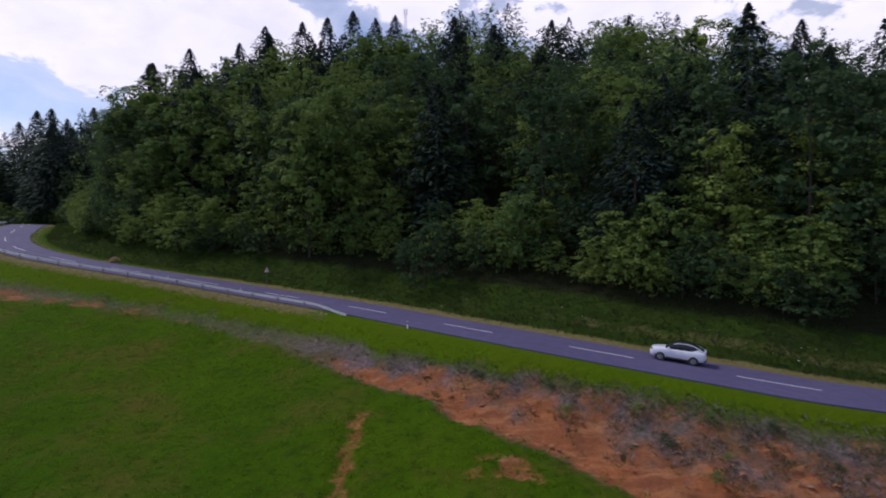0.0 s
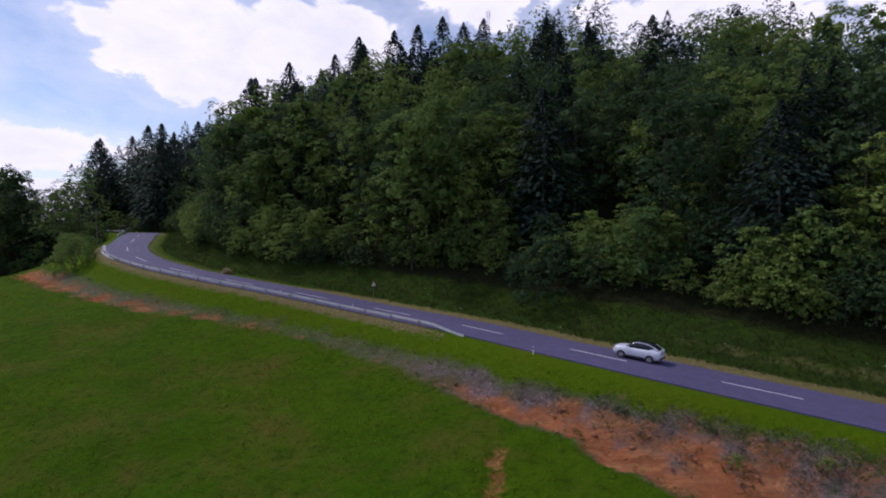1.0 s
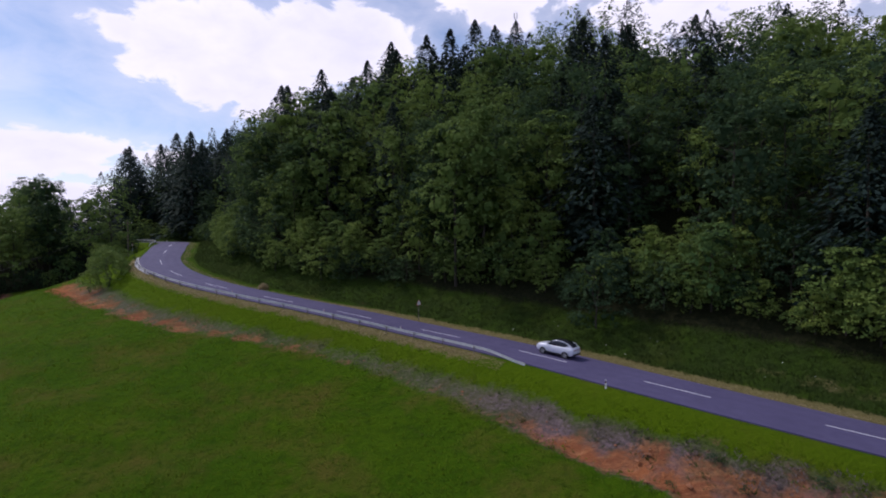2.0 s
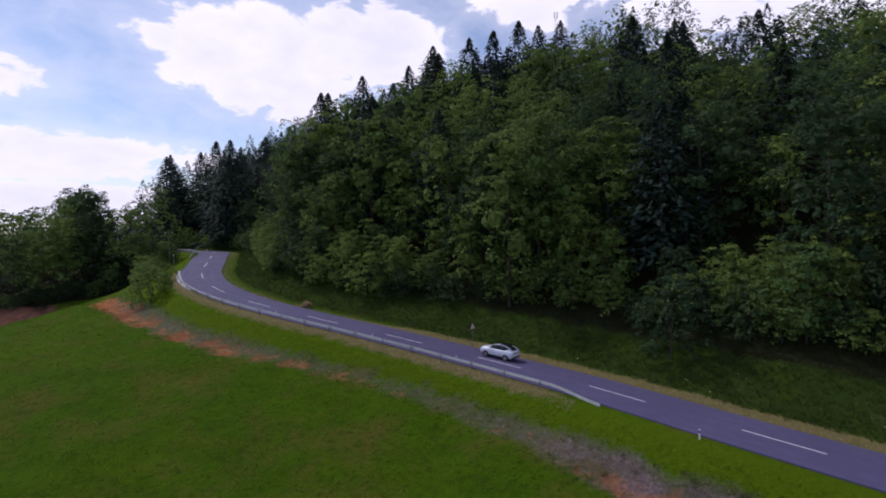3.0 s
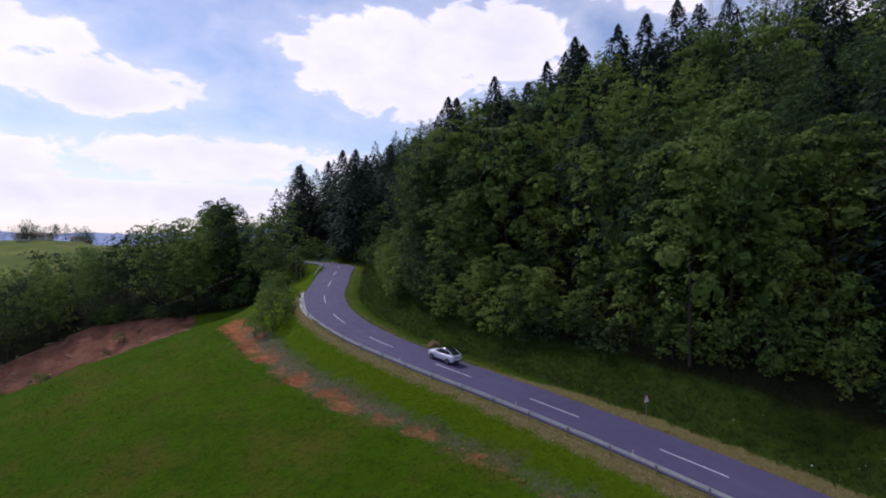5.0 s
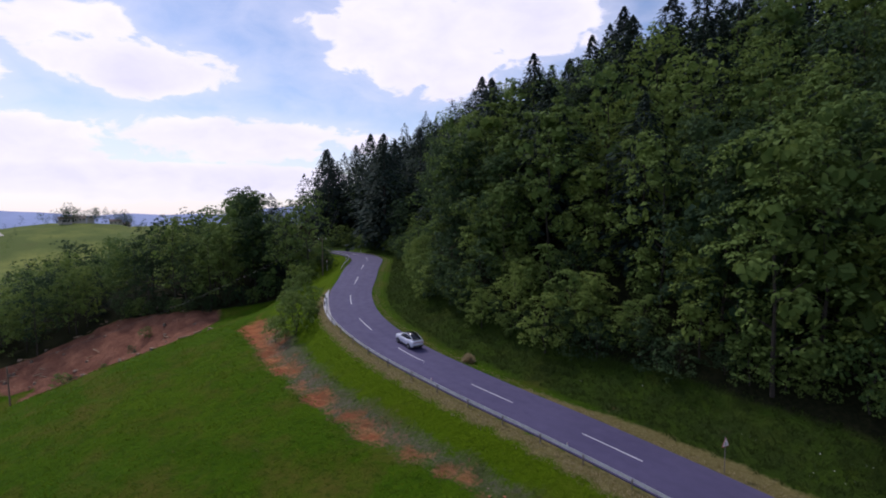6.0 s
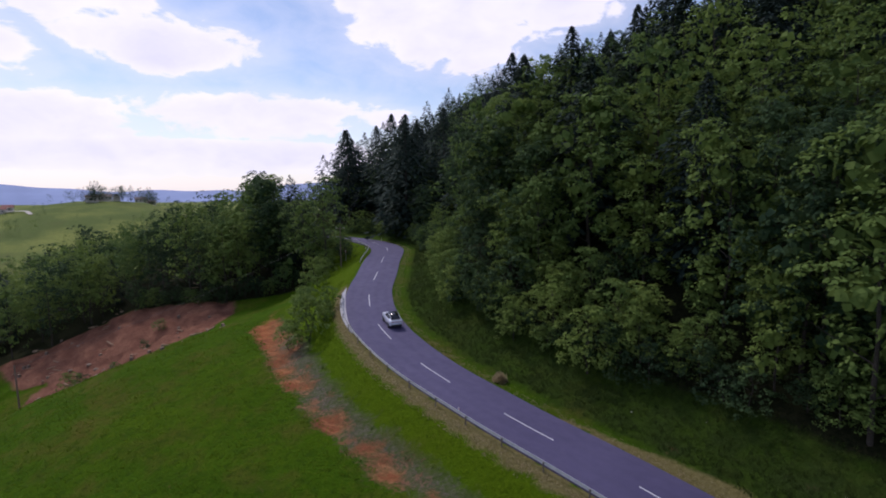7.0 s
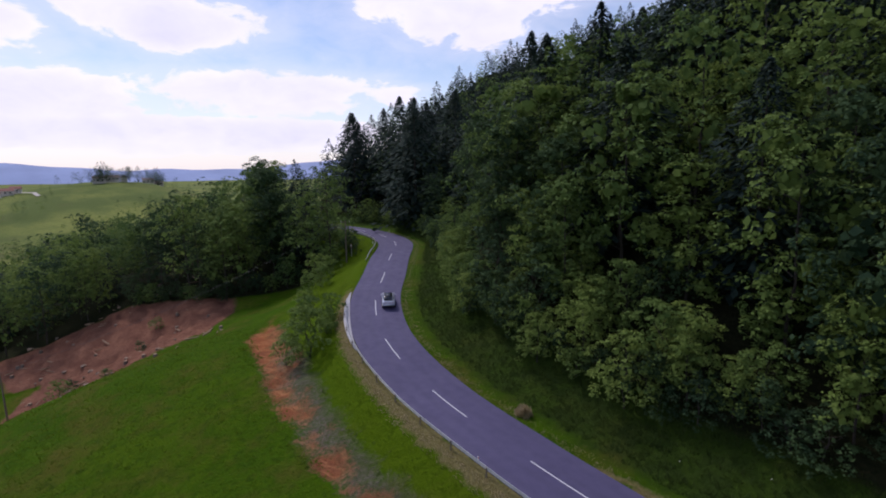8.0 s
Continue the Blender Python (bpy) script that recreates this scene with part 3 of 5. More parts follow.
def crown_blades(rng, high, wide, base, count, per, leaf, lump, inner, inner_leaf):
    """A whole crown: the sprays outside, and oversized blades added inside the lobes to block light."""
    tufts, lobes = broad_clumps(rng, high, wide, base, count, lump)
    v, f = clump_crown(rng, tufts, per, leaf)
    # hidden filler blades that keep light from passing through the crown
    pick = lobes[rng.randint(len(lobes), size=inner)]
    d = rng.normal(size=(inner, 3))
    d /= np.linalg.norm(d, axis=1)[:, None]
    pos = pick[:, :3] + d * (pick[:, 3] * rng.uniform(0.25, 0.60, inner))[:, None] * np.array([1, 1, 0.85])
    w, g = leaf_quads(rng, pos, d + rng.normal(scale=0.3, size=d.shape), inner_leaf * np.ones(inner), 0.8)
    return np.concatenate([v, w]), np.concatenate([f, g + len(v)])


def trunk_mesh(rng, name, high, thick, base, wide, limbs):
    bm = bmesh.new()
    p, r = Vector((0, 0, -0.6)), thick
    for k in range(5):
        q = Vector((rng.normal() * 0.16, rng.normal() * 0.16, -0.6 + (high * 0.86 + 0.6) * (k + 1) / 5))
        r2 = thick * (1 - 0.17 * (k + 1))
        tube(bm, p, q, r, r2, 6)
        p, r = q, r2
    for k in range(limbs):
        z = base + (high * 0.8 - base) * (k + 0.5) / limbs
        a = k * 2.4 + rng.uniform(-0.4, 0.4)
        ln = wide * 0.8 * math.sin(math.pi * min(0.95, 0.25 + 0.75 * k / limbs))
        tube(bm, (0, 0, z), (ln * math.cos(a), ln * math.sin(a), z + ln * 0.55), thick * 0.34, thick * 0.08, 5)
    me = bpy.data.meshes.new(name)
    bm.to_mesh(me)
    bm.free()
    me.materials.append(M_BARK)
    return me


def broadleaf(seed, high, wide, base, count, per, leaf, lump, material, inner=400):
    """Trunk and crown meshes of a broad-leaved tree."""
    rng = np.random.RandomState(seed)
    v, f = crown_blades(rng, high, wide, base, count, per, leaf, lump, inner, wide * 0.18)
    return trunk_mesh(rng, "trunk", high, 0.008 * high + 0.04, max(base, 0.8), wide, 7), mesh_of("crown", v, f, material)


def spruce_blades(rng, high, wide, layers, count, size):
    """Whorls of drooping sprays: long narrow blades that point outwards and down, with the gaps of an old spruce."""
    t = rng.uniform(0, 1, count) ** 0.9
    a = rng.uniform(0, 2 * np.pi, count)
    sway = rng.uniform(0.5, 1.2, (layers + 1, 9))
    sway[rng.uniform(size=sway.shape) < 0.14] *= 0.55
    bough = np.clip(t * layers + rng.normal(scale=0.22, size=count), 0, layers).astype(int)
    reach = np.minimum(wide, 0.56 * high * (1 - t) + 0.1) * sway[bough, (a / (2 * np.pi) * 9).astype(int) % 9] + 0.08
    g = rng.uniform(0.25, 1.0, count) ** 0.55
    z = high * (0.04 + 0.96 * t) - 0.34 * reach * g * (1 - 0.5 * t) + 0.15 * reach
    out = np.stack([np.cos(a), np.sin(a), np.zeros(count)], 1)
    mid = out * (reach * g)[:, None] + np.stack([np.zeros(count), np.zeros(count), z], 1)
    b = a + rng.normal(scale=0.5, size=count)
    axis_ = np.stack([np.cos(b), np.sin(b), -0.45 + rng.normal(scale=0.22, size=count)], 1)
    side = np.cross(axis_, np.array([0, 0, 1.0]))
    side /= np.linalg.norm(side, axis=1)[:, None]
    side[:, 2] += rng.normal(scale=0.35, size=count)
    ln = (size * (0.45 + 0.75 * (1 - t)) * rng.uniform(0.7, 1.3, count))[:, None]
    v = np.stack([mid - axis_ * ln * 0.5, mid + side * ln * 0.24 - np.array([0, 0, 0.1]) * ln, mid + axis_ * ln * 0.5, mid - side * ln * 0.24 - np.array([0, 0, 0.1]) * ln], 1).reshape(-1, 3)
    # the leader
    tip = np.array([[-0.05, 0, high * 0.93], [0, 0.05, high * 0.95], [0, 0, high * 1.02], [0.05, -0.03, high * 0.95]])
    v = np.concatenate([v, tip])
    return v, np.arange(len(v)).reshape(-1, 4)


def spruce(seed, high, wide, layers, count, size):
    rng = np.random.RandomState(seed)
    v, f = spruce_blades(rng, high, wide, layers, count, size)
    bm = bmesh.new()
    tube(bm, (0, 0, -0.6), (0, 0, high * 0.97), 0.012 * high, 0.02, 7)
    me = bpy.data.meshes.new("trunk")
    bm.to_mesh(me)
    bm.free()
    me.materials.append(M_BARK)
    return me, mesh_of("crown", v, f, M_NEEDLE)


KINDS = {}


def make_kinds():
    """A few grown plants of each kind; every tree of the wood is one of them, turned and sized."""
    KINDS["broad"] = [broadleaf(s, 18.0, 4.7 + 0.4 * (s % 3), 1.8, 128, 23, 0.40, 0.98, M_LEAF) for s in (21, 22, 23, 24)]
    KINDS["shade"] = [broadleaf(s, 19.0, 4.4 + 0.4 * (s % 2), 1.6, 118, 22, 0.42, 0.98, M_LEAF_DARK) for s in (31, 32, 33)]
    KINDS["pale"] = [broadleaf(s, 15.0, 4.1 + 0.3 * (s % 2), 1.2, 116, 23, 0.36, 0.88, M_LEAF_PALE) for s in (41, 42, 43)]
    KINDS["hazel"] = [broadleaf(s, 7.2, 3.0, 0.2, 76, 22, 0.28, 0.66, (M_LEAF_PALE, M_LEAF, M_LEAF_DARK)[s - 51], 150) for s in (51, 52, 53)]
    KINDS["shrub"] = [broadleaf(s, 3.4, 1.8, 0.0, 46, 20, 0.22, 0.42, M_LEAF if s == 61 else M_LEAF_DARK, 80) for s in (61, 62)]
    KINDS["spruce"] = [spruce(s, 24.0, 6.2 + 0.5 * (s % 2), 19, 2500, 1.15) for s in (71, 72, 73)]
    # the same trees with fewer, larger sprays, for where they stand farther off
    KINDS["broad", "light"] = [broadleaf(s, 18.0, 4.8 + 0.4 * (s % 3), 2.4, 104, 15, 0.45, 1.0, M_LEAF, 130) for s in (25, 26, 27)]
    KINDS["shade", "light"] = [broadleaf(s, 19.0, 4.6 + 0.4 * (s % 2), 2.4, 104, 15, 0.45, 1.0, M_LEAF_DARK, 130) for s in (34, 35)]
    KINDS["pale", "light"] = [broadleaf(s, 15.0, 4.3, 1.8, 98, 15, 0.42, 0.9, M_LEAF_PALE, 130) for s in (44, 45)]


LABELS = {"broad": ("broad_leaved_tree", "tall green broad-leaved tree with a dense crown on the slope", "tree"),
          "shade": ("broad_leaved_tree", "tall broad-leaved tree with leaves coloured darker for the wood's shade", "tree"),
          "pale": ("broad_leaved_tree", "light green young broad-leaved tree at the wood's edge", "tree"),
          "hazel": ("hazel_bush", "tall leafy bush at the foot of the wooded bank", "bush"),
          "shrub": ("shrub", "low green leafy shrub in the grass", "shrub"),
          "spruce": ("spruce_tree", "tall dark green spruce with drooping branches", "tree")}
GROUPS = {"broad": "trees of the hillside wood", "shade": "trees of the hillside wood", "pale": "trees of the hillside wood", "hazel": "bushes along the wood's edge",
          "shrub": "shrubs", "spruce": "spruces of the wood"}
RNG = np.random.RandomState(7)


def plant(kind, x, y, size=1.0, squash=1.0, variant=None, turn=None, sink=0.25, label="", light=False):
    """One tree as a thing of trunk and crown."""
    grown = KINDS[kind, "light"] if light and (kind, "light") in KINDS else KINDS[kind]
    k = RNG.randint(len(grown)) if variant is None else variant
    t, c = grown[k]
    name, words, cat = LABELS[kind]
    ob = thing(name, label or words, cat, group=GROUPS[kind])
    ob.matrix_basis = Matrix.LocRotScale((x, y, height(x, y) - sink), Euler((0, 0, RNG.uniform(0, 6.28) if turn is None else turn)), (size, size, size * squash))
    part("trunk", t, ob)
    part("crown", c, ob)
    return ob


def scatter(rng, x0, x1, y0, y1, cell):
    gx, gy = np.meshgrid(np.arange(x0, x1, cell), np.arange(y0, y1, cell), indexing="ij")
    p = np.stack([gx.ravel(), gy.ravel()], 1)
    return p + rng.uniform(-0.42, 0.42, p.shape) * cell


def far_woods(name, label, rows, far_share=0.5):
    """All the trees too far to count, one mesh of blades. rows: x, y, z, kind (or kind, "far"), size."""
    rng = np.random.RandomState(5)
    protos = {}
    for kind, hi, wi, ba, n, per, leaf, lump in (("broad", 18, 4.9, 3.0, 80, 12, 0.54, 1.02), ("shade", 19, 4.6, 3.2, 78, 12, 0.54, 1.02), ("pale", 15, 4.2, 2.0, 72, 12, 0.50, 0.92), ("hazel", 7.2, 2.9, 0.2, 40, 9, 0.48, 0.75)):
        protos[kind] = [crown_blades(rng, hi, wi, ba, n, per, leaf, lump, 100, wi * 0.18) for _ in range(4)]
        protos[kind, "far"] = [crown_blades(rng, hi, wi, ba, n * 3 // 4, max(3, int(per * far_share)), leaf * 1.3, lump * 1.05, 22, wi * 0.24) for _ in range(4)]
    protos["spruce"] = [spruce_blades(rng, 24, 5.6, 14, 640, 1.7) for _ in range(4)]
    protos["spruce", "far"] = [spruce_blades(rng, 24, 5.7, 13, int(760 * far_share), 1.9) for _ in range(4)]
    mats = {"broad": M_LEAF, "shade": M_LEAF_DARK, "pale": M_LEAF_PALE, "hazel": M_LEAF_PALE, "spruce": M_NEEDLE}
    order = [M_LEAF, M_LEAF_DARK, M_LEAF_PALE, M_NEEDLE]
    V, Q, T, I, n = [], [], [], [], 0
    for x, y, z, kind, size in rows:
        v, q = protos[kind][rng.randint(4)]
        a = rng.uniform(0, 6.28)
        c, s = math.cos(a), math.sin(a)
        w = np.stack([v[:, 0] * c - v[:, 1] * s, v[:, 0] * s + v[:, 1] * c, v[:, 2]], 1) * size + (x, y, z - 0.4)
        V.append(w)
        Q.append(q + n)
        T.append(np.full(len(v), rng.uniform(0, 1)))
        I.append(np.full(len(q), order.index(mats[kind[0] if isinstance(kind, tuple) else kind])))
        n += len(v)
    me = mesh_of(name, np.concatenate(V), np.concatenate(Q), order[0], False, {"tint": np.concatenate(T)})
    for m in order[1:]:
        me.materials.append(m)
    me.polygons.foreach_set("material_index", np.concatenate(I).astype(np.int32))
    thing(name, label, "trees", kind="stuff", data=me)


def make_woods():
    rng = np.random.RandomState(17)
    make_kinds()
    # tall spruces and crowns that make the skyline: kind, x, y, height of the tip
    for kind, x, y, top in (("spruce", -44.3, 119.2, 50.3), ("spruce", -39.9, 123.2, 55.5), ("spruce", -32.8, 128.4, 58.5), ("spruce", -28.2, 134.8, 62.1), ("spruce", -22.8, 140.7, 66.2), ("spruce", -52.2, 112.6, 46.8),
                            ("spruce", -58.8, 110.5, 43.2), ("spruce", -66.4, 123.6, 47.2), ("spruce", -12.9, 153.3, 70.3), ("spruce", 3.4, 140.0, 64.5), ("spruce", 13.0, 135.0, 60.5), ("spruce", 27.0, 132.0, 60.5),
                            ("broad", 40.0, 110.0, 51.0), ("broad", 45.0, 97.0, 47.5), ("broad", 52.0, 92.0, 45.0), ("spruce", 60.0, 90.0, 43.9), ("broad", 34.0, 104.0, 49.0), ("broad", -8.0, 118.0, 53.0), ("broad", -17.0, 124.0, 55.0),
                            ("spruce", -118.0, 158.0, 44.5), ("spruce", -112.0, 162.0, 43.0), ("spruce", -103.0, 143.0, 41.5), ("spruce", -137.0, 161.0, 41.5),
                            ("spruce", -150.0, 175.0, 43.5), ("spruce", -128.0, 164.0, 42.5), ("spruce", -143.0, 170.0, 40.0), ("spruce", -108.0, 150.0, 39.0), ("spruce", -95.0, 148.0, 43.0), ("spruce", -84.0, 140.0, 41.5),
                            ("shade", -160.0, 147.0, 28.5), ("broad", -152.0, 141.0, 28.5), ("shade", -146.0, 134.0, 26.0), ("broad", -139.0, 129.0, 26.5), ("shade", -131.0, 123.0, 27.5), ("broad", -167.0, 150.0, 26.5), ("shade", -124.0, 118.0, 25.5)):
        plant(kind, x, y, (top - height(x, y)) / (24.0 if kind == "spruce" else 18.5), 1.0)
    # single trees that stand out
    plant("broad", -19.5, 79.5, 1.22, 1.08, 0, 0.4, label="large broad-leaved tree with a high rounded crown")
    plant("hazel", -41.0, 83.4, 0.95, 1.05, 0, 1.0, label="bright yellow-green bush at the wood's edge")
    plant("hazel", 9.5, 65.0, 1.2, 1.1, 1, 2.0)
    plant("hazel", 24.0, 57.2, 1.25, 1.1, 0, 3.0)
    plant("hazel", -2.0, 66.5, 1.1, 1.1, 2, 3.0)
    plant("hazel", 36.0, 52.0, 1.2, 1.0, 1, 4.0)
    rows = []
    # the wooded hill above the road
    rim, deep = scatter(rng, -260, 118, 20, 330, 4.7), scatter(rng, -260, 118, 20, 330, 6.3)
    pts = np.concatenate([rim[(lambda v: v < 18.5)(land(rim[:, 0], rim[:, 1])[2])], deep[(lambda v: v >= 18.5)(land(deep[:, 0], deep[:, 1])[2])]])
    z, u, s = land(pts[:, 0], pts[:, 1])
    order = np.argsort(s, kind="stable")
    pts, z, u, s = pts[order], z[order], u[order], s[order]
    singles = 0
    for (x, y), zz, uu, ss in zip(pts, z, u, s):
        edge_s = 14.4 - 3.2 * min(1, max(0, (uu - 484) / 24)) - 3.2 * min(1, max(0, (uu - 562) / 14)) + 0.8 * math.sin(uu * 0.21)
        hilly = edge_s < ss < 150 and uu < 690
        if not hilly or uu < 345:
            continue
        if ss > 45 and rng.uniform() < min(0.40, ss * 0.003):
            continue
        right = uu < 478
        r = rng.uniform()
        if right and 18.5 < ss < 23 and rng.uniform() < 0.15:
            continue
        if ss < 18.5 and right:
            kind = "hazel" if r < 0.9 else "pale"
        elif ss < 16:
            kind = "hazel" if r < 0.62 else "pale" if r < 0.8 else "broad"
        # mostly the shade-toned kind and spruce, to darken the wood behind the hedge
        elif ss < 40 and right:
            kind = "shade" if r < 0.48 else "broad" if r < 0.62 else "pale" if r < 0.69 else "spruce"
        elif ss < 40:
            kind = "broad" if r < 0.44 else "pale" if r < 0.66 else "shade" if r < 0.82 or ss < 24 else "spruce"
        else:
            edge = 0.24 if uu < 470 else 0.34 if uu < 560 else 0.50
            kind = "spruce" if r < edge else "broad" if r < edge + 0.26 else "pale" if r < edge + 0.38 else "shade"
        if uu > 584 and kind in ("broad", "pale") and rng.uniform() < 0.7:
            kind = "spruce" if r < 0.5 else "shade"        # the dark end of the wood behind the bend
        size = {"hazel": rng.uniform(0.8, 1.2), "pale": rng.uniform(0.8, 1.1), "broad": rng.uniform(0.80, 1.28), "shade": rng.uniform(0.9, 1.15), "spruce": rng.uniform(0.60, 1.08)}[kind]
        if ss > 24:
            size *= 0.94 + 0.06 * min(1, max(0, (uu - 440) / 40))
        if ss > 60:
            size *= 0.84
        if uu > 585:
            size *= 0.82 if uu < 640 else 0.76
        if ss < 17 and kind in ("broad", "pale"):
            size *= 0.72
        if uu > 480 and ss < 13.5:
            size *= 0.70
        if ss < 46 and 395 < uu < 575 and singles < 300:
            plant(kind, x, y, size, rng.uniform(0.9, 1.15), light=ss > 27 or uu > 545)
            singles += 1
        else:
            rows.append((x, y, zz, (kind, "far") if ss > 84 or uu < 415 or uu > 600 else kind, size))
    # leafy edge of the wood, down to the grass
    for uu in np.arange(418, 622, 2.3):
        e = 14.2 - 3.4 * min(1, max(0, (uu - 484) / 24)) - 2.9 * min(1, max(0, (uu - 562) / 14)) + rng.uniform(-0.6, 1.6)
        p3, _, _ = road_at(uu + rng.uniform(-0.8, 0.8), e)
        if rng.uniform() < 0.55:
            plant("shrub", p3.x, p3.y, rng.uniform(0.75, 1.5), rng.uniform(0.9, 1.25), label="leafy shrub at the wood's edge above the bank")
        else:
            plant("hazel", p3.x, p3.y, rng.uniform(0.5, 0.85), rng.uniform(0.9, 1.1))
    for uu in np.arange(424, 548, 3.6):                # undergrowth between the first trees
        p3, _, _ = road_at(uu + rng.uniform(-1.5, 1.5), rng.uniform(17.5, 24.0) - 2.5 * min(1, max(0, (uu - 484) / 24)))
        plant("hazel", p3.x, p3.y, rng.uniform(0.65, 1.15), rng.uniform(0.9, 1.2), label="leafy undergrowth bush below the taller trees")
    for uu in np.arange(592, 642, 3.4):                # bushes that close the far bend
        p3, _, _ = road_at(uu, -6.6 - rng.uniform(0, 1.5))
        plant("hazel", p3.x, p3.y, rng.uniform(0.55, 0.9), 1.0)
    # the wood below the road beyond the bend
    pts = scatter(rng, -330, -84, 40, 330, 6.0)
    edge_trees = 0
    z, u, s = land(pts[:, 0], pts[:, 1])
    for (x, y), zz, uu, ss in zip(pts, z, u, s):
        v = -ss
        if ss > -7 or uu < 562 or zz > 30 or v < 9 + 0.5 * max(0, 590 - uu):
            continue
        q = -0.88 * (x + 79) + 0.47 * (y - 82)
        if q < 34 and v > 16:
            continue
        behind = y - wood_front(x)
        if behind < 0 and v > 16:
            continue
        r = rng.uniform()
        kind = "hazel" if v < 13 else "broad" if r < 0.40 else "shade" if r < 0.82 else "pale" if r < 0.95 else "spruce"
        tall = float(np.interp(x, (-260, -230, -180, -155, -138, -110), (22, 22.5, 20.5, 18.5, 22.5, 24))) * rng.uniform(0.62, 1.06)
        if x < -182 and y > 118:
            tall *= 0.72 if y < 150 else 0.64
        elif x < -160 and y < 135:
            tall *= 0.92
        size = rng.uniform(0.7, 1.1) if kind == "hazel" else tall / {"broad": 18.0, "shade": 19.0, "pale": 16.5, "spruce": 24.0}[kind]
        if behind < 13 and x > -205 and v > 13 and edge_trees < 75:
            plant(kind, x, y, size, 1.0, light=True)
            edge_trees += 1
        else:
            rows.append((x, y, zz, (kind, "far") if x < -235 or behind > 38 else kind, size))

    for x in np.arange(-149, -104, 2.6):               # bushes where the meadow meets the lower wood
        plant("hazel", x, float(wood_front(x)) + rng.uniform(-0.8, 1.4), rng.uniform(0.5, 1.0), 1.0, 1 + rng.randint(2), label="leafy bush at the foot of the lower wood")
    far_woods("wood", "dense mixed wood of green broad-leaved trees and dark spruces", rows)


def blade_stuff(name, label, category, material, pts, tall, wide, lean, per, seed):
    """Upright blades in tufts at the given places, one mesh."""
    rng = np.random.RandomState(seed)
    z, _, _ = land(pts[:, 0], pts[:, 1])
    c = np.repeat(np.column_stack([pts, z]), per, axis=0)
    n = len(c)
    c[:, :2] += rng.normal(scale=0.12, size=(n, 2))
    a = rng.uniform(0, 2 * np.pi, n)
    side = np.stack([np.cos(a), np.sin(a), np.zeros(n)], 1)
    b = rng.uniform(0, 2 * np.pi, n)
    h = tall * rng.uniform(0.55, 1.35, n)
    tip = np.stack([np.cos(b) * lean * h, np.sin(b) * lean * h, h], 1)
    w = (wide * rng.uniform(0.6, 1.3, n))[:, None]
    base = c - np.array([0, 0, 0.06])
    v = np.stack([base - side * w * 0.5, base + side * w * 0.5, base + tip * 0.6 + side * w * 0.45, base + tip], 1).reshape(-1, 3)
    me = mesh_of(name, v, np.arange(4 * n).reshape(n, 4), material, False, {"tint": np.repeat(rng.uniform(0, 1, n // per), per * 4)})
    return thing(name, label, category, kind="stuff", data=me)


def band_points(n, seed, u0, u1, s0, s1):
    """Random places between two stations and offsets along the road."""
    rng = np.random.RandomState(seed)
    u, s = rng.uniform(u0, u1, n), rng.uniform(s0, s1, n)
    p = np.stack([np.interp(u, STATION, LINE[:, k]) for k in range(2)], 1)
    d = np.stack([np.interp(u, STATION, AHEAD[:, k]) for k in range(2)], 1)
    d /= np.linalg.norm(d, axis=1)[:, None]
    return p + s[:, None] * np.stack([d[:, 1], -d[:, 0]], 1), u, s


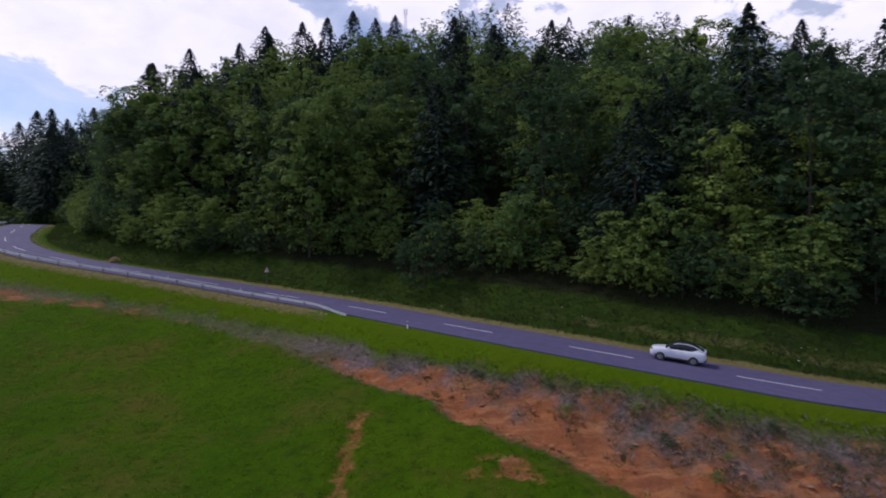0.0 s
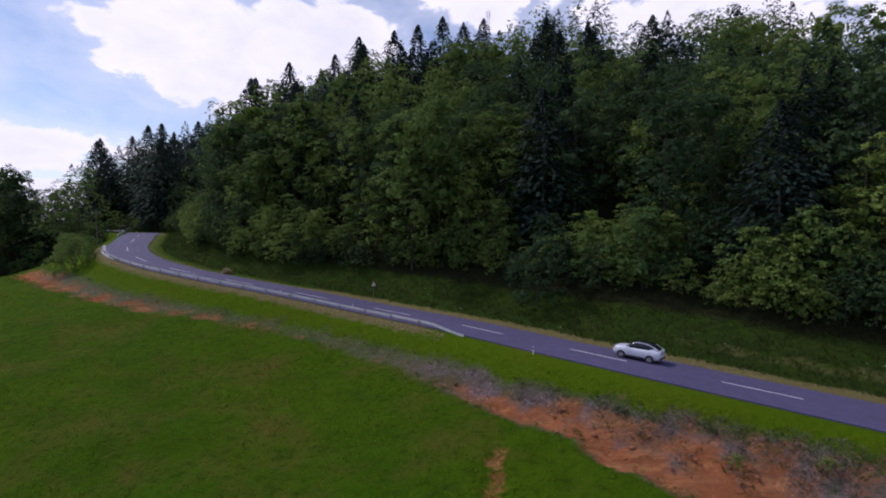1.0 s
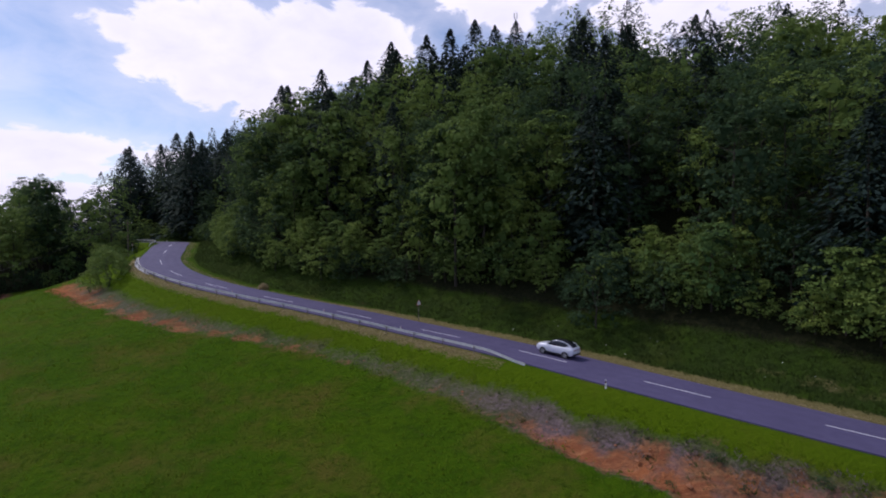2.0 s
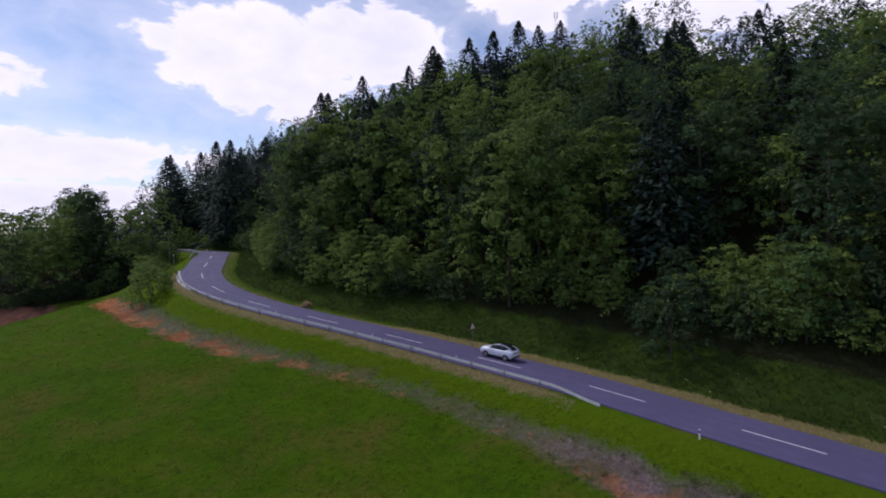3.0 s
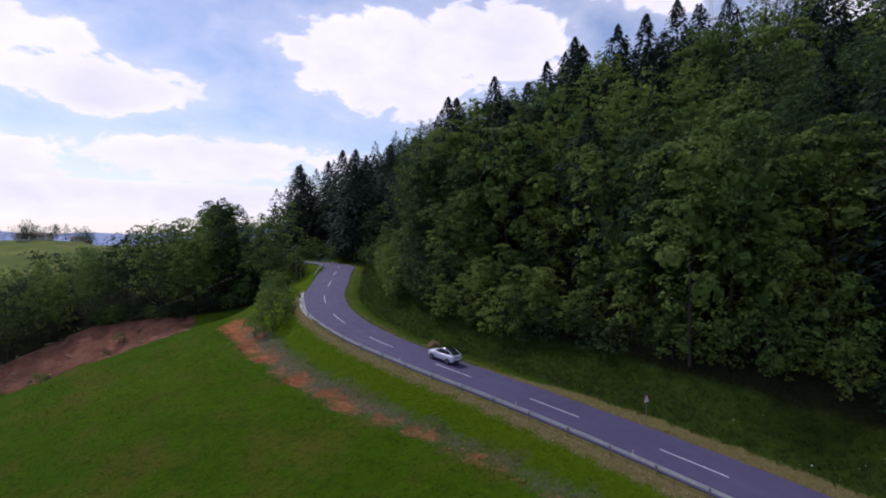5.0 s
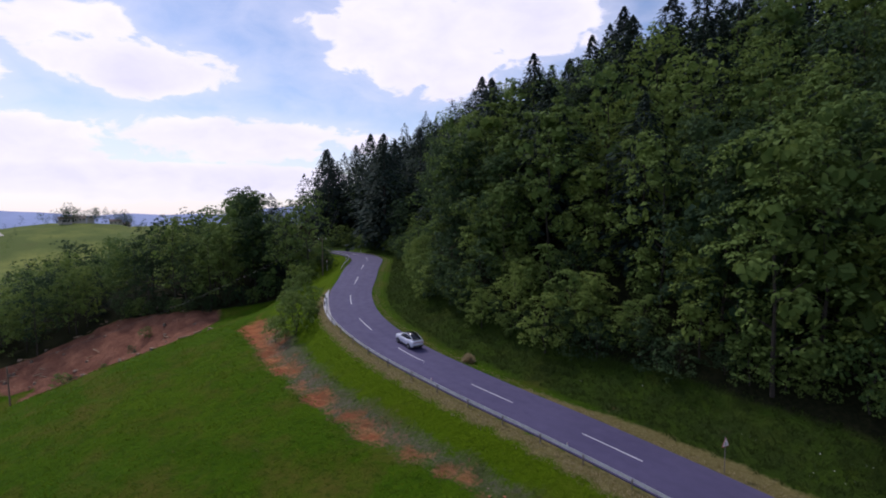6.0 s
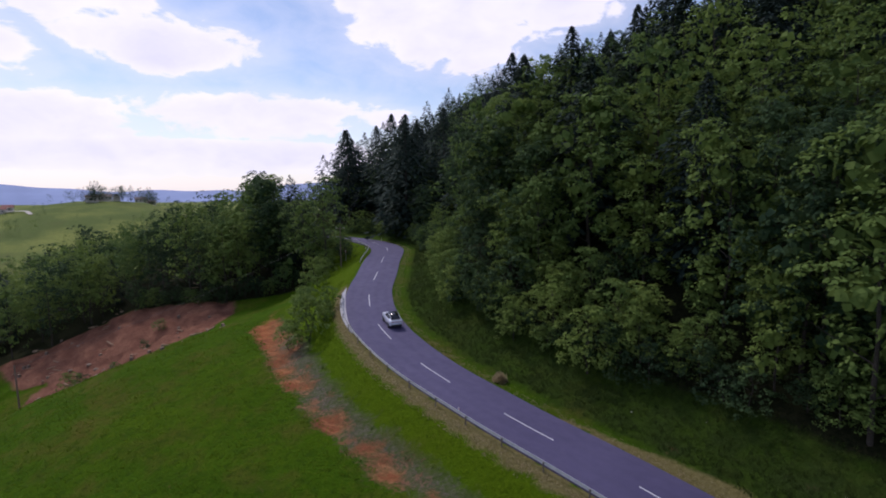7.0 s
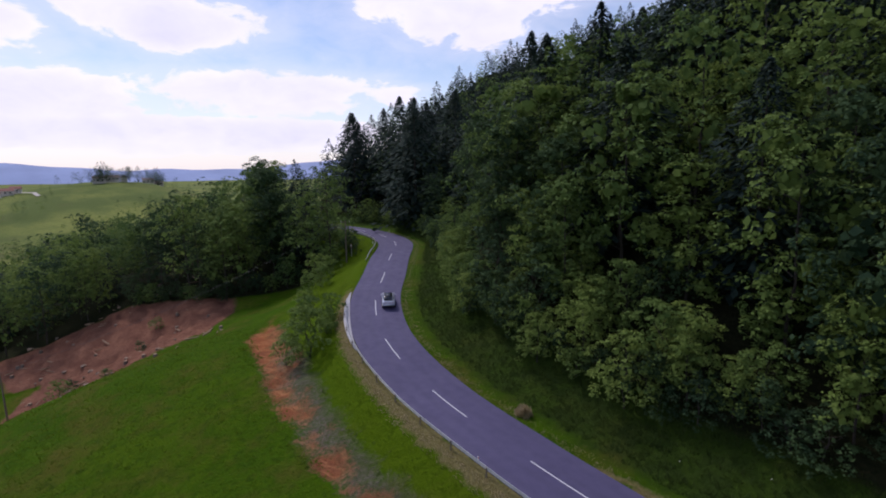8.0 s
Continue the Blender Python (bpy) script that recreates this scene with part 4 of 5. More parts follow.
def make_grasses():
    p, u, s = band_points(3000, 1, 415, 556, -7.0, -5.0)
    blade_stuff("verge_grass", "lush green roadside grass along the valley edge", "grass", M_GRASS, p, 0.18, 0.08, 0.7, 2, 2)
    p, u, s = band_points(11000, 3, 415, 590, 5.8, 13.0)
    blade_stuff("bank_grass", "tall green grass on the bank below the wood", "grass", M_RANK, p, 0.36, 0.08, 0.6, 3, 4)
    rng = np.random.RandomState(6)
    p = np.column_stack([rng.uniform(-125, 12, 42000), rng.uniform(26, 88, 42000)])
    zz, uu, ss = land(p[:, 0], p[:, 1])
    lim = np.interp(uu, BAND[:, 0], BAND[:, 2]) - 0.6
    q = -0.88 * (p[:, 0] + 79) + 0.47 * (p[:, 1] - 82)
    clump = waves(p[:, 0], p[:, 1], 9, 31) + 0.6 * waves(p[:, 0], p[:, 1], 3.1, 32)
    keep = (-ss > lim) & (q < 33) & (clump > rng.uniform(-0.7, 0.5, len(p)))
    blade_stuff("meadow_grass", "green meadow grass on the rounded field", "grass", M_GRASS, p[keep], 0.20, 0.11, 0.9, 2, 7)
    p, u, s = band_points(5200, 8, 440, 600, 3.5, 5.2)
    blade_stuff("dry_verge", "dry straw-coloured verge beside the asphalt", "grass", M_STRAW, p, 0.14, 0.05, 0.8, 2, 9)
    p, u, s = band_points(3600, 10, 468, 546, -5.2, -4.1)
    blade_stuff("dry_verge", "dry straw-coloured strip under the guard rail", "grass", M_STRAW, p, 0.14, 0.05, 0.8, 2, 11)
    # dead scrub of the bare band
    for n, seed, u0, u1, mat, tall, words in ((26000, 12, 395, 548, M_TWIG, 0.20, "grey-brown dead scrub on the bare clay band"), (7000, 13, 395, 548, M_RANK, 0.30, "weedy green tufts among the dead scrub")):
        p, u, s = band_points(n, seed, u0, u1, -19, -5.0)
        lo, hi = np.interp(u, BAND[:, 0], BAND[:, 1]), np.interp(u, BAND[:, 0], BAND[:, 2])
        t = (-s - lo) / (hi - lo)
        rr = np.random.RandomState(seed).uniform(0, 1, n)
        c = waves(p[:, 0], p[:, 1], 5, 33)
        keep = (t > -0.1) & (t < 1.0) & (rr < (1.15 - 0.95 * np.clip(t, 0, 1)) * (0.6 + 0.9 * c) * (np.interp(u, (455, 480), (0.55, 0.15)) if mat is M_TWIG else 0.9))
        blade_stuff("dead_scrub" if mat is M_TWIG else "weeds", words, "scrub", mat, p[keep], tall, 0.055, 1.1, 4, seed)
    # flower heads on the bank
    p, u, s = band_points(230, 14, 415, 500, 6.0, 10.0)
    c = waves(p[:, 0], p[:, 1], 7, 34)
    p = p[c > 0.12][:260]
    z, _, _ = land(p[:, 0], p[:, 1])
    rng = np.random.RandomState(15)
    v, f = leaf_quads(rng, np.column_stack([p, z + rng.uniform(0.4, 0.75, len(p))]), np.tile([0, 0, 1.0], (len(p), 1)) + rng.normal(scale=0.3, size=(len(p), 3)), 0.10 * np.ones(len(p)), 0.9)
    thing("wild_flowers", "white umbel flowers in the bank grass", "flowers", kind="stuff", data=mesh_of("wild_flowers", v, f, M_FLOWER))


def lump_mesh(name, seed, size, material, rough=0.28):
    rng = np.random.RandomState(seed)
    bm = bmesh.new()
    bmesh.ops.create_icosphere(bm, subdivisions=2, radius=size)
    for v in bm.verts:
        v.co *= 1 + rough * noise.noise(v.co * (1.6 / size) + Vector((seed, 0, 0)))
        v.co.z *= 0.62
    me = bpy.data.meshes.new(name)
    bm.to_mesh(me)
    bm.free()
    me.materials.append(material)
    return me


def make_band_things():
    """Clods, stones and shrubs on the bare band."""
    rng = np.random.RandomState(41)
    clods = [lump_mesh("clay_clod", 90 + k, 0.22, M_CLOD, 0.5) for k in range(4)]
    stones = [lump_mesh("stone", 95 + k, 0.18, M_STONE, 0.4) for k in range(3)]
    p, u, s = band_points(420, 42, 418, 500, -15, -6.5)
    lo, hi = np.interp(u, BAND[:, 0], BAND[:, 1]), np.interp(u, BAND[:, 0], BAND[:, 2])
    t = (-s - lo) / (hi - lo)
    made = 0
    for (x, y), tt in zip(p, t):
        if not 0.25 < tt < 0.98 or made > 70:
            continue
        clod = rng.uniform() < 0.88
        k = rng.uniform(0.25, 0.85)
        ob = thing("clay_clod" if clod else "stone", "clump of red clay on the bare slope" if clod else "pale stone lying on the bare slope", "clod" if clod else "stone",
                   group="clods on the bare band" if clod else "stones on the bare band", data=(clods if clod else stones)[rng.randint(3)])
        ob.matrix_basis = Matrix.LocRotScale((x, y, height(x, y) - 0.03), Euler((0, 0, rng.uniform(0, 6.28))), (k * rng.uniform(0.8, 1.7), k, k * rng.uniform(0.4, 0.8)))
        made += 1
    p, u, s = band_points(80, 43, 425, 455, -12, -6.5)
    for k, (x, y) in enumerate(p[:16]):
        lo, hi = np.interp(u[k], BAND[:, 0], BAND[:, 1]), np.interp(u[k], BAND[:, 0], BAND[:, 2])
        if -s[k] < hi - 0.5:
            plant("shrub", x, y, rng.uniform(0.16, 0.34), 0.8, label="small dark weed clump on the bare slope", sink=0.05)
    # the bushes on the outside of the bend
    for x, y, k in ((-75.9, 81.2, 1.5), (-78.6, 84.6, 1.4), (-77.6, 79.4, 0.9), (-78.5, 88.0, 0.9), (-76.8, 85.2, 0.7), (-88.6, 93.0, 0.8), (-92.6, 98.0, 0.95), (-95.6, 103.5, 1.0), (-98.6, 109.0, 0.95), (-100.5, 107.5, 1.3), (-103.5, 114.5, 1.25)):
        plant("shrub", x, y, k, 1.25, 0, label="rounded green bush on the outside of the bend")
    # straw tuft on the verge of the bend
    rng2 = np.random.RandomState(44)
    d = rng2.normal(size=(700, 3))
    d /= np.linalg.norm(d, axis=1)[:, None]
    d[:, 2] = np.abs(d[:, 2])
    pos = d * rng2.uniform(0.35, 0.85, 700)[:, None] * np.array([1, 1, 1.15])
    v, f = leaf_quads(rng2, pos, np.cross(d, rng2.normal(size=d.shape)), 0.40 * np.ones(700), 0.22)
    p3, _, _ = road_at(512.6, 4.7)
    thing("dry_grass_tussock", "round straw-coloured grass tussock beside the asphalt", "tussock", pose(p3.x, p3.y, height(p3.x, p3.y), 0, 0, 0), data=mesh_of("dry_grass_tussock", v, f, M_STRAW))


# ---- road furniture ----
def delineator(u, s):
    p, yaw, _ = road_at(u, s)
    ob = thing("delineator_post", "white plastic roadside marker post with black band", "marker post", pose(p.x, p.y, height(p.x, p.y) - 0.16, 0, 0, yaw) @ Matrix.Scale(1 / UNIT, 4), group="marker posts")
    bm = bmesh.new()
    box(bm, -0.05, 0.05, -0.06, 0.06, -0.1, 0.72, 0.02)
    part("shaft", bm, ob, "", M_WHITE)
    bm = bmesh.new()
    box(bm, -0.051, 0.051, -0.061, 0.061, 0.722, 0.93, 0.02)
    part("band", bm, ob, "black slanted band", M_BLACK)
    bm = bmesh.new()
    box(bm, -0.05, 0.05, -0.06, 0.06, 0.932, 1.05, 0.02)
    part("cap", bm, ob, "", M_WHITE)
    bm = bmesh.new()
    box(bm, -0.058, -0.0515, -0.03, 0.03, 0.76, 0.90)
    part("reflector", bm, ob, "red reflector", M_RED)


def warning_sign(u, s):
    p, yaw, _ = road_at(u, s)
    ob = thing("warning_sign", "triangular red-bordered white road sign on a steel pole", "road sign", pose(p.x, p.y, height(p.x, p.y), 0, 0, yaw - 12))
    bm = bmesh.new()
    tube(bm, (0, 0, -0.3), (0, 0, 2.75), 0.032, 0.032, 10)
    part("pole", bm, ob, "thin grey steel pole", M_RUST)
    for name, r, x0, x1, mat, words in (("plate", 0.42, -0.05, -0.036, M_RED, "red triangular border"), ("face", 0.36, -0.054, -0.0505, M_WHITE, "white triangular face"), ("back", 0.42, -0.0355, -0.030, M_STEEL, "grey sheet back")):
        bm = bmesh.new()
        ring = []
        for x in (x0, x1):
            pts = []
            for k in range(3):
                a = math.pi / 2 + k * 2 * math.pi / 3
                for da in (-0.09, 0.0, 0.09):
                    rr = r * (1.0 if da == 0 else 0.985)
                    pts.append(bm.verts.new((x, rr * math.cos(a + da), 2.25 + rr * math.sin(a + da))))
            ring.append(pts)
        bm.faces.new(ring[0])
        bm.faces.new(ring[1][::-1])
        for k in range(9):
            bm.faces.new((ring[0][k], ring[1][k], ring[1][(k + 1) % 9], ring[0][(k + 1) % 9]))
        bmesh.ops.recalc_face_normals(bm, faces=bm.faces)
        part(name, bm, ob, words, mat)
    bm = bmesh.new()
    box(bm, -0.0575, -0.0545, -0.03, 0.03, 2.17, 2.36, 0.0)
    box(bm, -0.0575, -0.0545, -0.03, 0.03, 2.09, 2.14, 0.0)
    part("symbol", bm, ob, "black bar symbol", M_BLACK)
    return ob


def round_sign(x, y, turn):
    """A round white plate on a steel pole."""
    ob = thing("road_sign", "round white road sign on a grey steel pole beside the bend", "road sign", pose(x, y, height(x, y), 0, 0, turn))
    bm = bmesh.new()
    tube(bm, (0, 0, -0.3), (0, 0, 2.5), 0.035, 0.035, 10)
    part("pole", bm, ob, "", M_STEEL)
    bm = bmesh.new()
    tube(bm, (-0.05, 0, 2.2), (-0.036, 0, 2.2), 0.34, 0.34, 20)
    part("plate", bm, ob, "grey sheet back with a red rim", M_RED)
    bm = bmesh.new()
    tube(bm, (-0.056, 0, 2.2), (-0.0505, 0, 2.2), 0.27, 0.27, 20)
    part("face", bm, ob, "white round face", M_WHITE)


def utility_pole(x, y, high, lean=0.0, crossarm=True):
    ob = thing("utility_pole", "weathered wooden utility pole carrying overhead cables", "pole", pose(x, y, height(x, y), lean, 0, 30), group="utility poles")
    bm = bmesh.new()
    tube(bm, (0, 0, -0.8), (0, 0, high), 0.15, 0.10, 10)
    part("mast", bm, ob, "", M_WOOD)
    if crossarm:
        bm = bmesh.new()
        box(bm, -0.9, 0.9, -0.06, 0.06, high - 0.55, high - 0.42, 0.01)
        part("crossarm", bm, ob, "", M_WOOD)
        for dx in (-0.8, 0, 0.8):
            bm = bmesh.new()
            tube(bm, (dx, 0, high - 0.42), (dx, 0, high - 0.22), 0.06, 0.045, 8)
            part("insulator", bm, ob, "white porcelain insulator", M_WHITE)
    return Vector((x, y, height(x, y) + high - 0.25))


def cable(a, b, sag):
    pts = [a.lerp(b, k / 24) + Vector((0, 0, -sag * 4 * (k / 24) * (1 - k / 24))) for k in range(25)]
    bm = bmesh.new()
    for p, q in zip(pts, pts[1:]):
        tube(bm, p, q, 0.016, 0.016, 5)
    me = bpy.data.meshes.new("overhead_cable")
    bm.to_mesh(me)
    bm.free()
    me.materials.append(M_CABLE)
    thing("overhead_cable", "thin dark overhead cable between two poles", "cable", data=me, group="overhead cables")


def make_furniture():
    for u, s in ((458.0, -4.0),):
        delineator(u, s)
    for u in (600.0, 584.0):
        delineator(u, 4.3 if u > 590 else -4.4)
    warning_sign(485.0, 3.95)
    round_sign(-103.6, 120.6, 60)
    guard_rail(466, 545, -HALF - 0.45, "long galvanised guard rail on posts beside the road")
    guard_rail(566, 604, -HALF - 0.6, "short galvanised guard rail at the far bend")
    # rail reflectors
    for u in (509.0, 493.5, 482.0):
        p, yaw, _ = road_at(u, -HALF - 0.42, 0.63)
        ob = thing("rail_reflector", "small white reflector post on the guard rail", "reflector", pose(p.x, p.y, p.z, 0, 0, yaw), group="rail reflectors")
        bm = bmesh.new()
        box(bm, -0.03, 0.03, -0.05, 0.05, -0.06, 0.26, 0.01)
        part("holder", bm, ob, "", M_WHITE)
        bm = bmesh.new()
        box(bm, -0.036, -0.031, -0.04, 0.04, 0.10, 0.22)
        part("lens", bm, ob, "red reflector lens", M_RED)
    a = utility_pole(-128.5, 69.3, 9.0, 2.0, False)
    b = utility_pole(-101.8, 117.0, 8.5)
    c = utility_pole(-139.0, 170.0, 9.0)
    cable(a, b, 1.6)
    cable(b, c, 1.2)
    cable(b + Vector((0.6, 0.3, 0)), c + Vector((0.6, 0.3, 0)), 1.2)
    # radio mast on the ridge
    x, y = -14.7, 225.0
    top, foot = 102.2, height(x, y)
    ob = thing("radio_mast", "slim steel lattice radio mast on the wooded ridge", "mast", pose(x, y, foot))
    h = top - foot
    for sx, sy in ((-1, -1), (1, -1), (1, 1), (-1, 1)):
        bm = bmesh.new()
        tube(bm, (sx * 0.9, sy * 0.9, -0.5), (sx * 0.35, sy * 0.35, h - 3), 0.09, 0.06, 6)
        part("leg", bm, ob, "", M_STEEL)
    bm = bmesh.new()
    for k in range(14):
        z0, z1 = (h - 3) * k / 14, (h - 3) * (k + 1) / 14
        w0, w1 = 0.9 - 0.55 * k / 14, 0.9 - 0.55 * (k + 1) / 14
        for sx, sy, tx, ty in ((-1, -1, 1, -1), (1, -1, 1, 1), (1, 1, -1, 1), (-1, 1, -1, -1)):
            tube(bm, (sx * w0, sy * w0, z0), (tx * w1, ty * w1, z1), 0.04, 0.04, 4)
    part("lattice", bm, ob, "", M_STEEL)
    for dx in (-0.55, 0.55):
        bm = bmesh.new()
        box(bm, dx - 0.16, dx + 0.16, -0.7, -0.5, h - 3.4, h - 1.0, 0.03)
        part("antenna_panel", bm, ob, "grey antenna panel", M_CONCRETE)
    bm = bmesh.new()
    tube(bm, (0, 0, h - 3.2), (0, 0, h), 0.06, 0.03, 6)
    part("spike", bm, ob, "", M_STEEL)


def make_clearing():
    """Felled timber, stumps and stones on the cleared slope."""
    rng = np.random.RandomState(51)
    bm = bmesh.new()
    tube(bm, (-1.6, 0, 0), (1.6, 0, 0), 0.2, 0.16, 9)
    log_me = bpy.data.meshes.new("bark")
    bm.to_mesh(log_me)
    bm.free()
    log_me.materials.append(M_CUT)
    bm = bmesh.new()
    tube(bm, (0, 0, -0.2), (0, 0, 0.42), 0.36, 0.29, 10)
    stump_me = bpy.data.meshes.new("stump")
    bm.to_mesh(stump_me)
    bm.free()
    stump_me.materials.append(M_WOOD)
    bm = bmesh.new()
    tube(bm, (0, 0, 0.421), (0, 0, 0.44), 0.27, 0.26, 10)
    top_me = bpy.data.meshes.new("cut_face")
    bm.to_mesh(top_me)
    bm.free()
    top_me.materials.append(M_CUT)
    rock_me = [lump_mesh("boulder", 120 + k, 0.5, M_STONE, 0.4) for k in range(3)]
    for k in range(190):
        q, w = rng.uniform(36, 88), rng.uniform(-46, 16)
        x, y = -79 - 0.88 * q + 0.47 * w, 82 + 0.47 * q + 0.88 * w - 22
        _, u, s = land([x], [y])
        edge = -s[0] - 0.12 * (u[0] - 600)
        if not 30 < edge < 68:
            continue
        z, r = height(x, y), rng.uniform()
        if r < 0.45:
            g = rng.uniform(0.25, 0.75)
            ob = thing("log", "pale cut log lying on the cleared red slope", "log", group="felled logs", data=log_me)
            ob.matrix_basis = Matrix.LocRotScale((x, y, z + 0.1), Euler((rng.uniform(-0.1, 0.1), rng.uniform(-0.25, 0.25), rng.uniform(0, 3.1))), (g, g, g))
        elif r < 0.7:
            ob = thing("tree_stump", "sawn tree stump on the cleared red slope", "stump", pose(x, y, z, 0, 0, rng.uniform(0, 360)), group="tree stumps")
            part("stump_base", stump_me, ob)
            part("cut_face", top_me, ob, "pale sawn face")
        else:
            g = rng.uniform(0.35, 1.2)
            ob = thing("boulder", "brown boulder on the cleared red slope", "boulder", group="boulders", data=rock_me[k % 3])
            ob.matrix_basis = Matrix.LocRotScale((x, y, z), Euler((0, 0, rng.uniform(0, 6))), (g, g, g))
    for x, y, k in ((-121.0, 73.5, 0.9), (-123.5, 76.5, 0.7), (-118.0, 79.0, 0.5), (-128.0, 90.0, 0.6), (-133.0, 96.0, 0.8)):
        plant("shrub", x, y, k, 1.0, label="green shrub on the edge of the cleared slope")


def house(x, y, turn, long, deep, high, roof_high, tiles, words):
    ob = thing("farm_house", "far farm house with pale walls and " + words + " roof", "house", pose(x, y, height(x, y), 0, 0, turn), group="houses on the far hill")
    bm = bmesh.new()
    box(bm, -long / 2, long / 2, -deep / 2, deep / 2, -2, high)
    part("wall", bm, ob, "", M_PLASTER)
    bm = bmesh.new()
    a, b = long / 2 + 0.5, deep / 2 + 0.6
    vs = [bm.verts.new(v) for v in ((-a, -b, high), (a, -b, high), (a, b, high), (-a, b, high), (-a, 0, high + roof_high), (a, 0, high + roof_high))]
    for f in ((0, 1, 5, 4), (2, 3, 4, 5), (0, 4, 3), (1, 2, 5), (0, 3, 2, 1)):
        bm.faces.new([vs[k] for k in f])
    part("roof", bm, ob, words + " tiled gable roof", tiles)
    for k in range(int(long / 4)):
        bm = bmesh.new()
        cx = -long / 2 + 2 + 4 * k
        box(bm, cx - 0.6, cx + 0.6, -deep / 2 - 0.06, -deep / 2 - 0.005, 1.2, 2.8)
        part("window", bm, ob, "", M_PANE)


def make_distance():
    # farm on the crest and a red-roofed farm by the track
    for x, y, turn, ln, red in ((-668, 362, 65, 16, 0), (-672, 378, 150, 12, 0), (-662, 346, 60, 12, 0), (-684, 268, 75, 13, 1), (-676, 258, 160, 9, 1), (-690, 279, 60, 9, 1), (-664, 402, 60, 13, 0), (-668, 415, 70, 11, 0)):
        house(x, y, turn, ln, 7, 3.6, 2.8, M_ROOF if red else M_BROWN, "red" if red else "brown")
    rng = np.random.RandomState(61)
    rows = []
    for k in range(90):                               # trees round the farm on the crest
        x, y = -654 + rng.normal() * 10, (358 if k % 3 else 406) + rng.normal() * (19 if k % 3 else 10)
        rows.append((x, y, height(x, y), ("shade" if k % 8 else "spruce", "far"), rng.uniform(0.55, 0.95)))
    for i in range(13):                               # orchard rows
        for j in range(10):
            x, y = -648 + 9 * j + rng.normal() * 1.0, 384 + 8.5 * i + rng.normal() * 1.0
            rows.append((x, y, height(x, y), ("shade", "far"), rng.uniform(0.20, 0.30)))
    for cx, cy, sx, sy, n in ((-415, 196, 16, 12, 60), (-470, 262, 22, 14, 50), (-560, 200, 12, 18, 24), (-520, 330, 10, 20, 26)):
        for k in range(n):                            # copses in the dip
            x, y = cx + rng.normal() * sx, cy + rng.normal() * sy
            rows.append((x, y, height(x, y), ("shade" if k % 2 else "broad", "far"), rng.uniform(0.45, 0.75)))
    for k in range(16):
        x, y = rng.uniform(-660, -560), rng.uniform(230, 330)
        rows.append((x, y, height(x, y), ("shade", "far"), rng.uniform(0.25, 0.5)))
    far_woods("far_trees", "far orchard rows, hedges and copses on the meadow hill", rows, 0.32)
    # pale farm track
    vs, fs = [], []
    for k in range(60):
        t = k / 59
        x, y = -705 + 95 * t + 14 * math.sin(5 * t), 268 + 34 * t - 30 * t * t
        for d in (-1.6, 1.6):
            vs.append((x + d * 0.3, y + d, height(x + d * 0.3, y + d) + 0.35))
        if k:
            fs.append((2 * k - 2, 2 * k, 2 * k + 1, 2 * k - 1))
    thing("farm_track", "pale gravel farm track on the meadow hill", "track", kind="structure", data=mesh_of("farm_track", vs, fs, M_TRACK))
    # ridges on the horizon, all the way round, with haze painted as blue
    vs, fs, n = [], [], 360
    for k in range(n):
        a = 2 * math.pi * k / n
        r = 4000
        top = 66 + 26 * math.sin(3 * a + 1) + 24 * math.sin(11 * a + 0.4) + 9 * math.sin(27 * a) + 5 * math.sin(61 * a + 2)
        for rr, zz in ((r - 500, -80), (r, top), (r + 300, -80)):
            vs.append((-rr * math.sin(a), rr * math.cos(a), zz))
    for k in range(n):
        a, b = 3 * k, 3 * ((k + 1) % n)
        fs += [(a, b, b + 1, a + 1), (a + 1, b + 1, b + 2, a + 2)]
    thing("backdrop", "ridges along the horizon, coloured blue to stand for distance haze", "hills", kind="structure", data=mesh_of("backdrop", vs, fs, M_RIDGE, True))


# ---- the car ----
def loft(sections, closed=True):
    """Skin over cross-sections, rows of points of equal count."""
    bm = bmesh.new()
    rings = [[bm.verts.new(p) for p in sec] for sec in sections]
    n = len(rings[0])
    for a, b in zip(rings, rings[1:]):
        for k in range(n if closed else n - 1):
            bm.faces.new((a[k], b[k], b[(k + 1) % n], a[(k + 1) % n]))
    if closed:
        bm.faces.new(rings[0])
        bm.faces.new(rings[-1][::-1])
    bmesh.ops.recalc_face_normals(bm, faces=bm.faces)
    for f in bm.faces:
        f.smooth = True
    return bm


def mirror_ring(half):
    return half + [(x, -y, z) for x, y, z in half[::-1] if abs(y) > 1e-6]


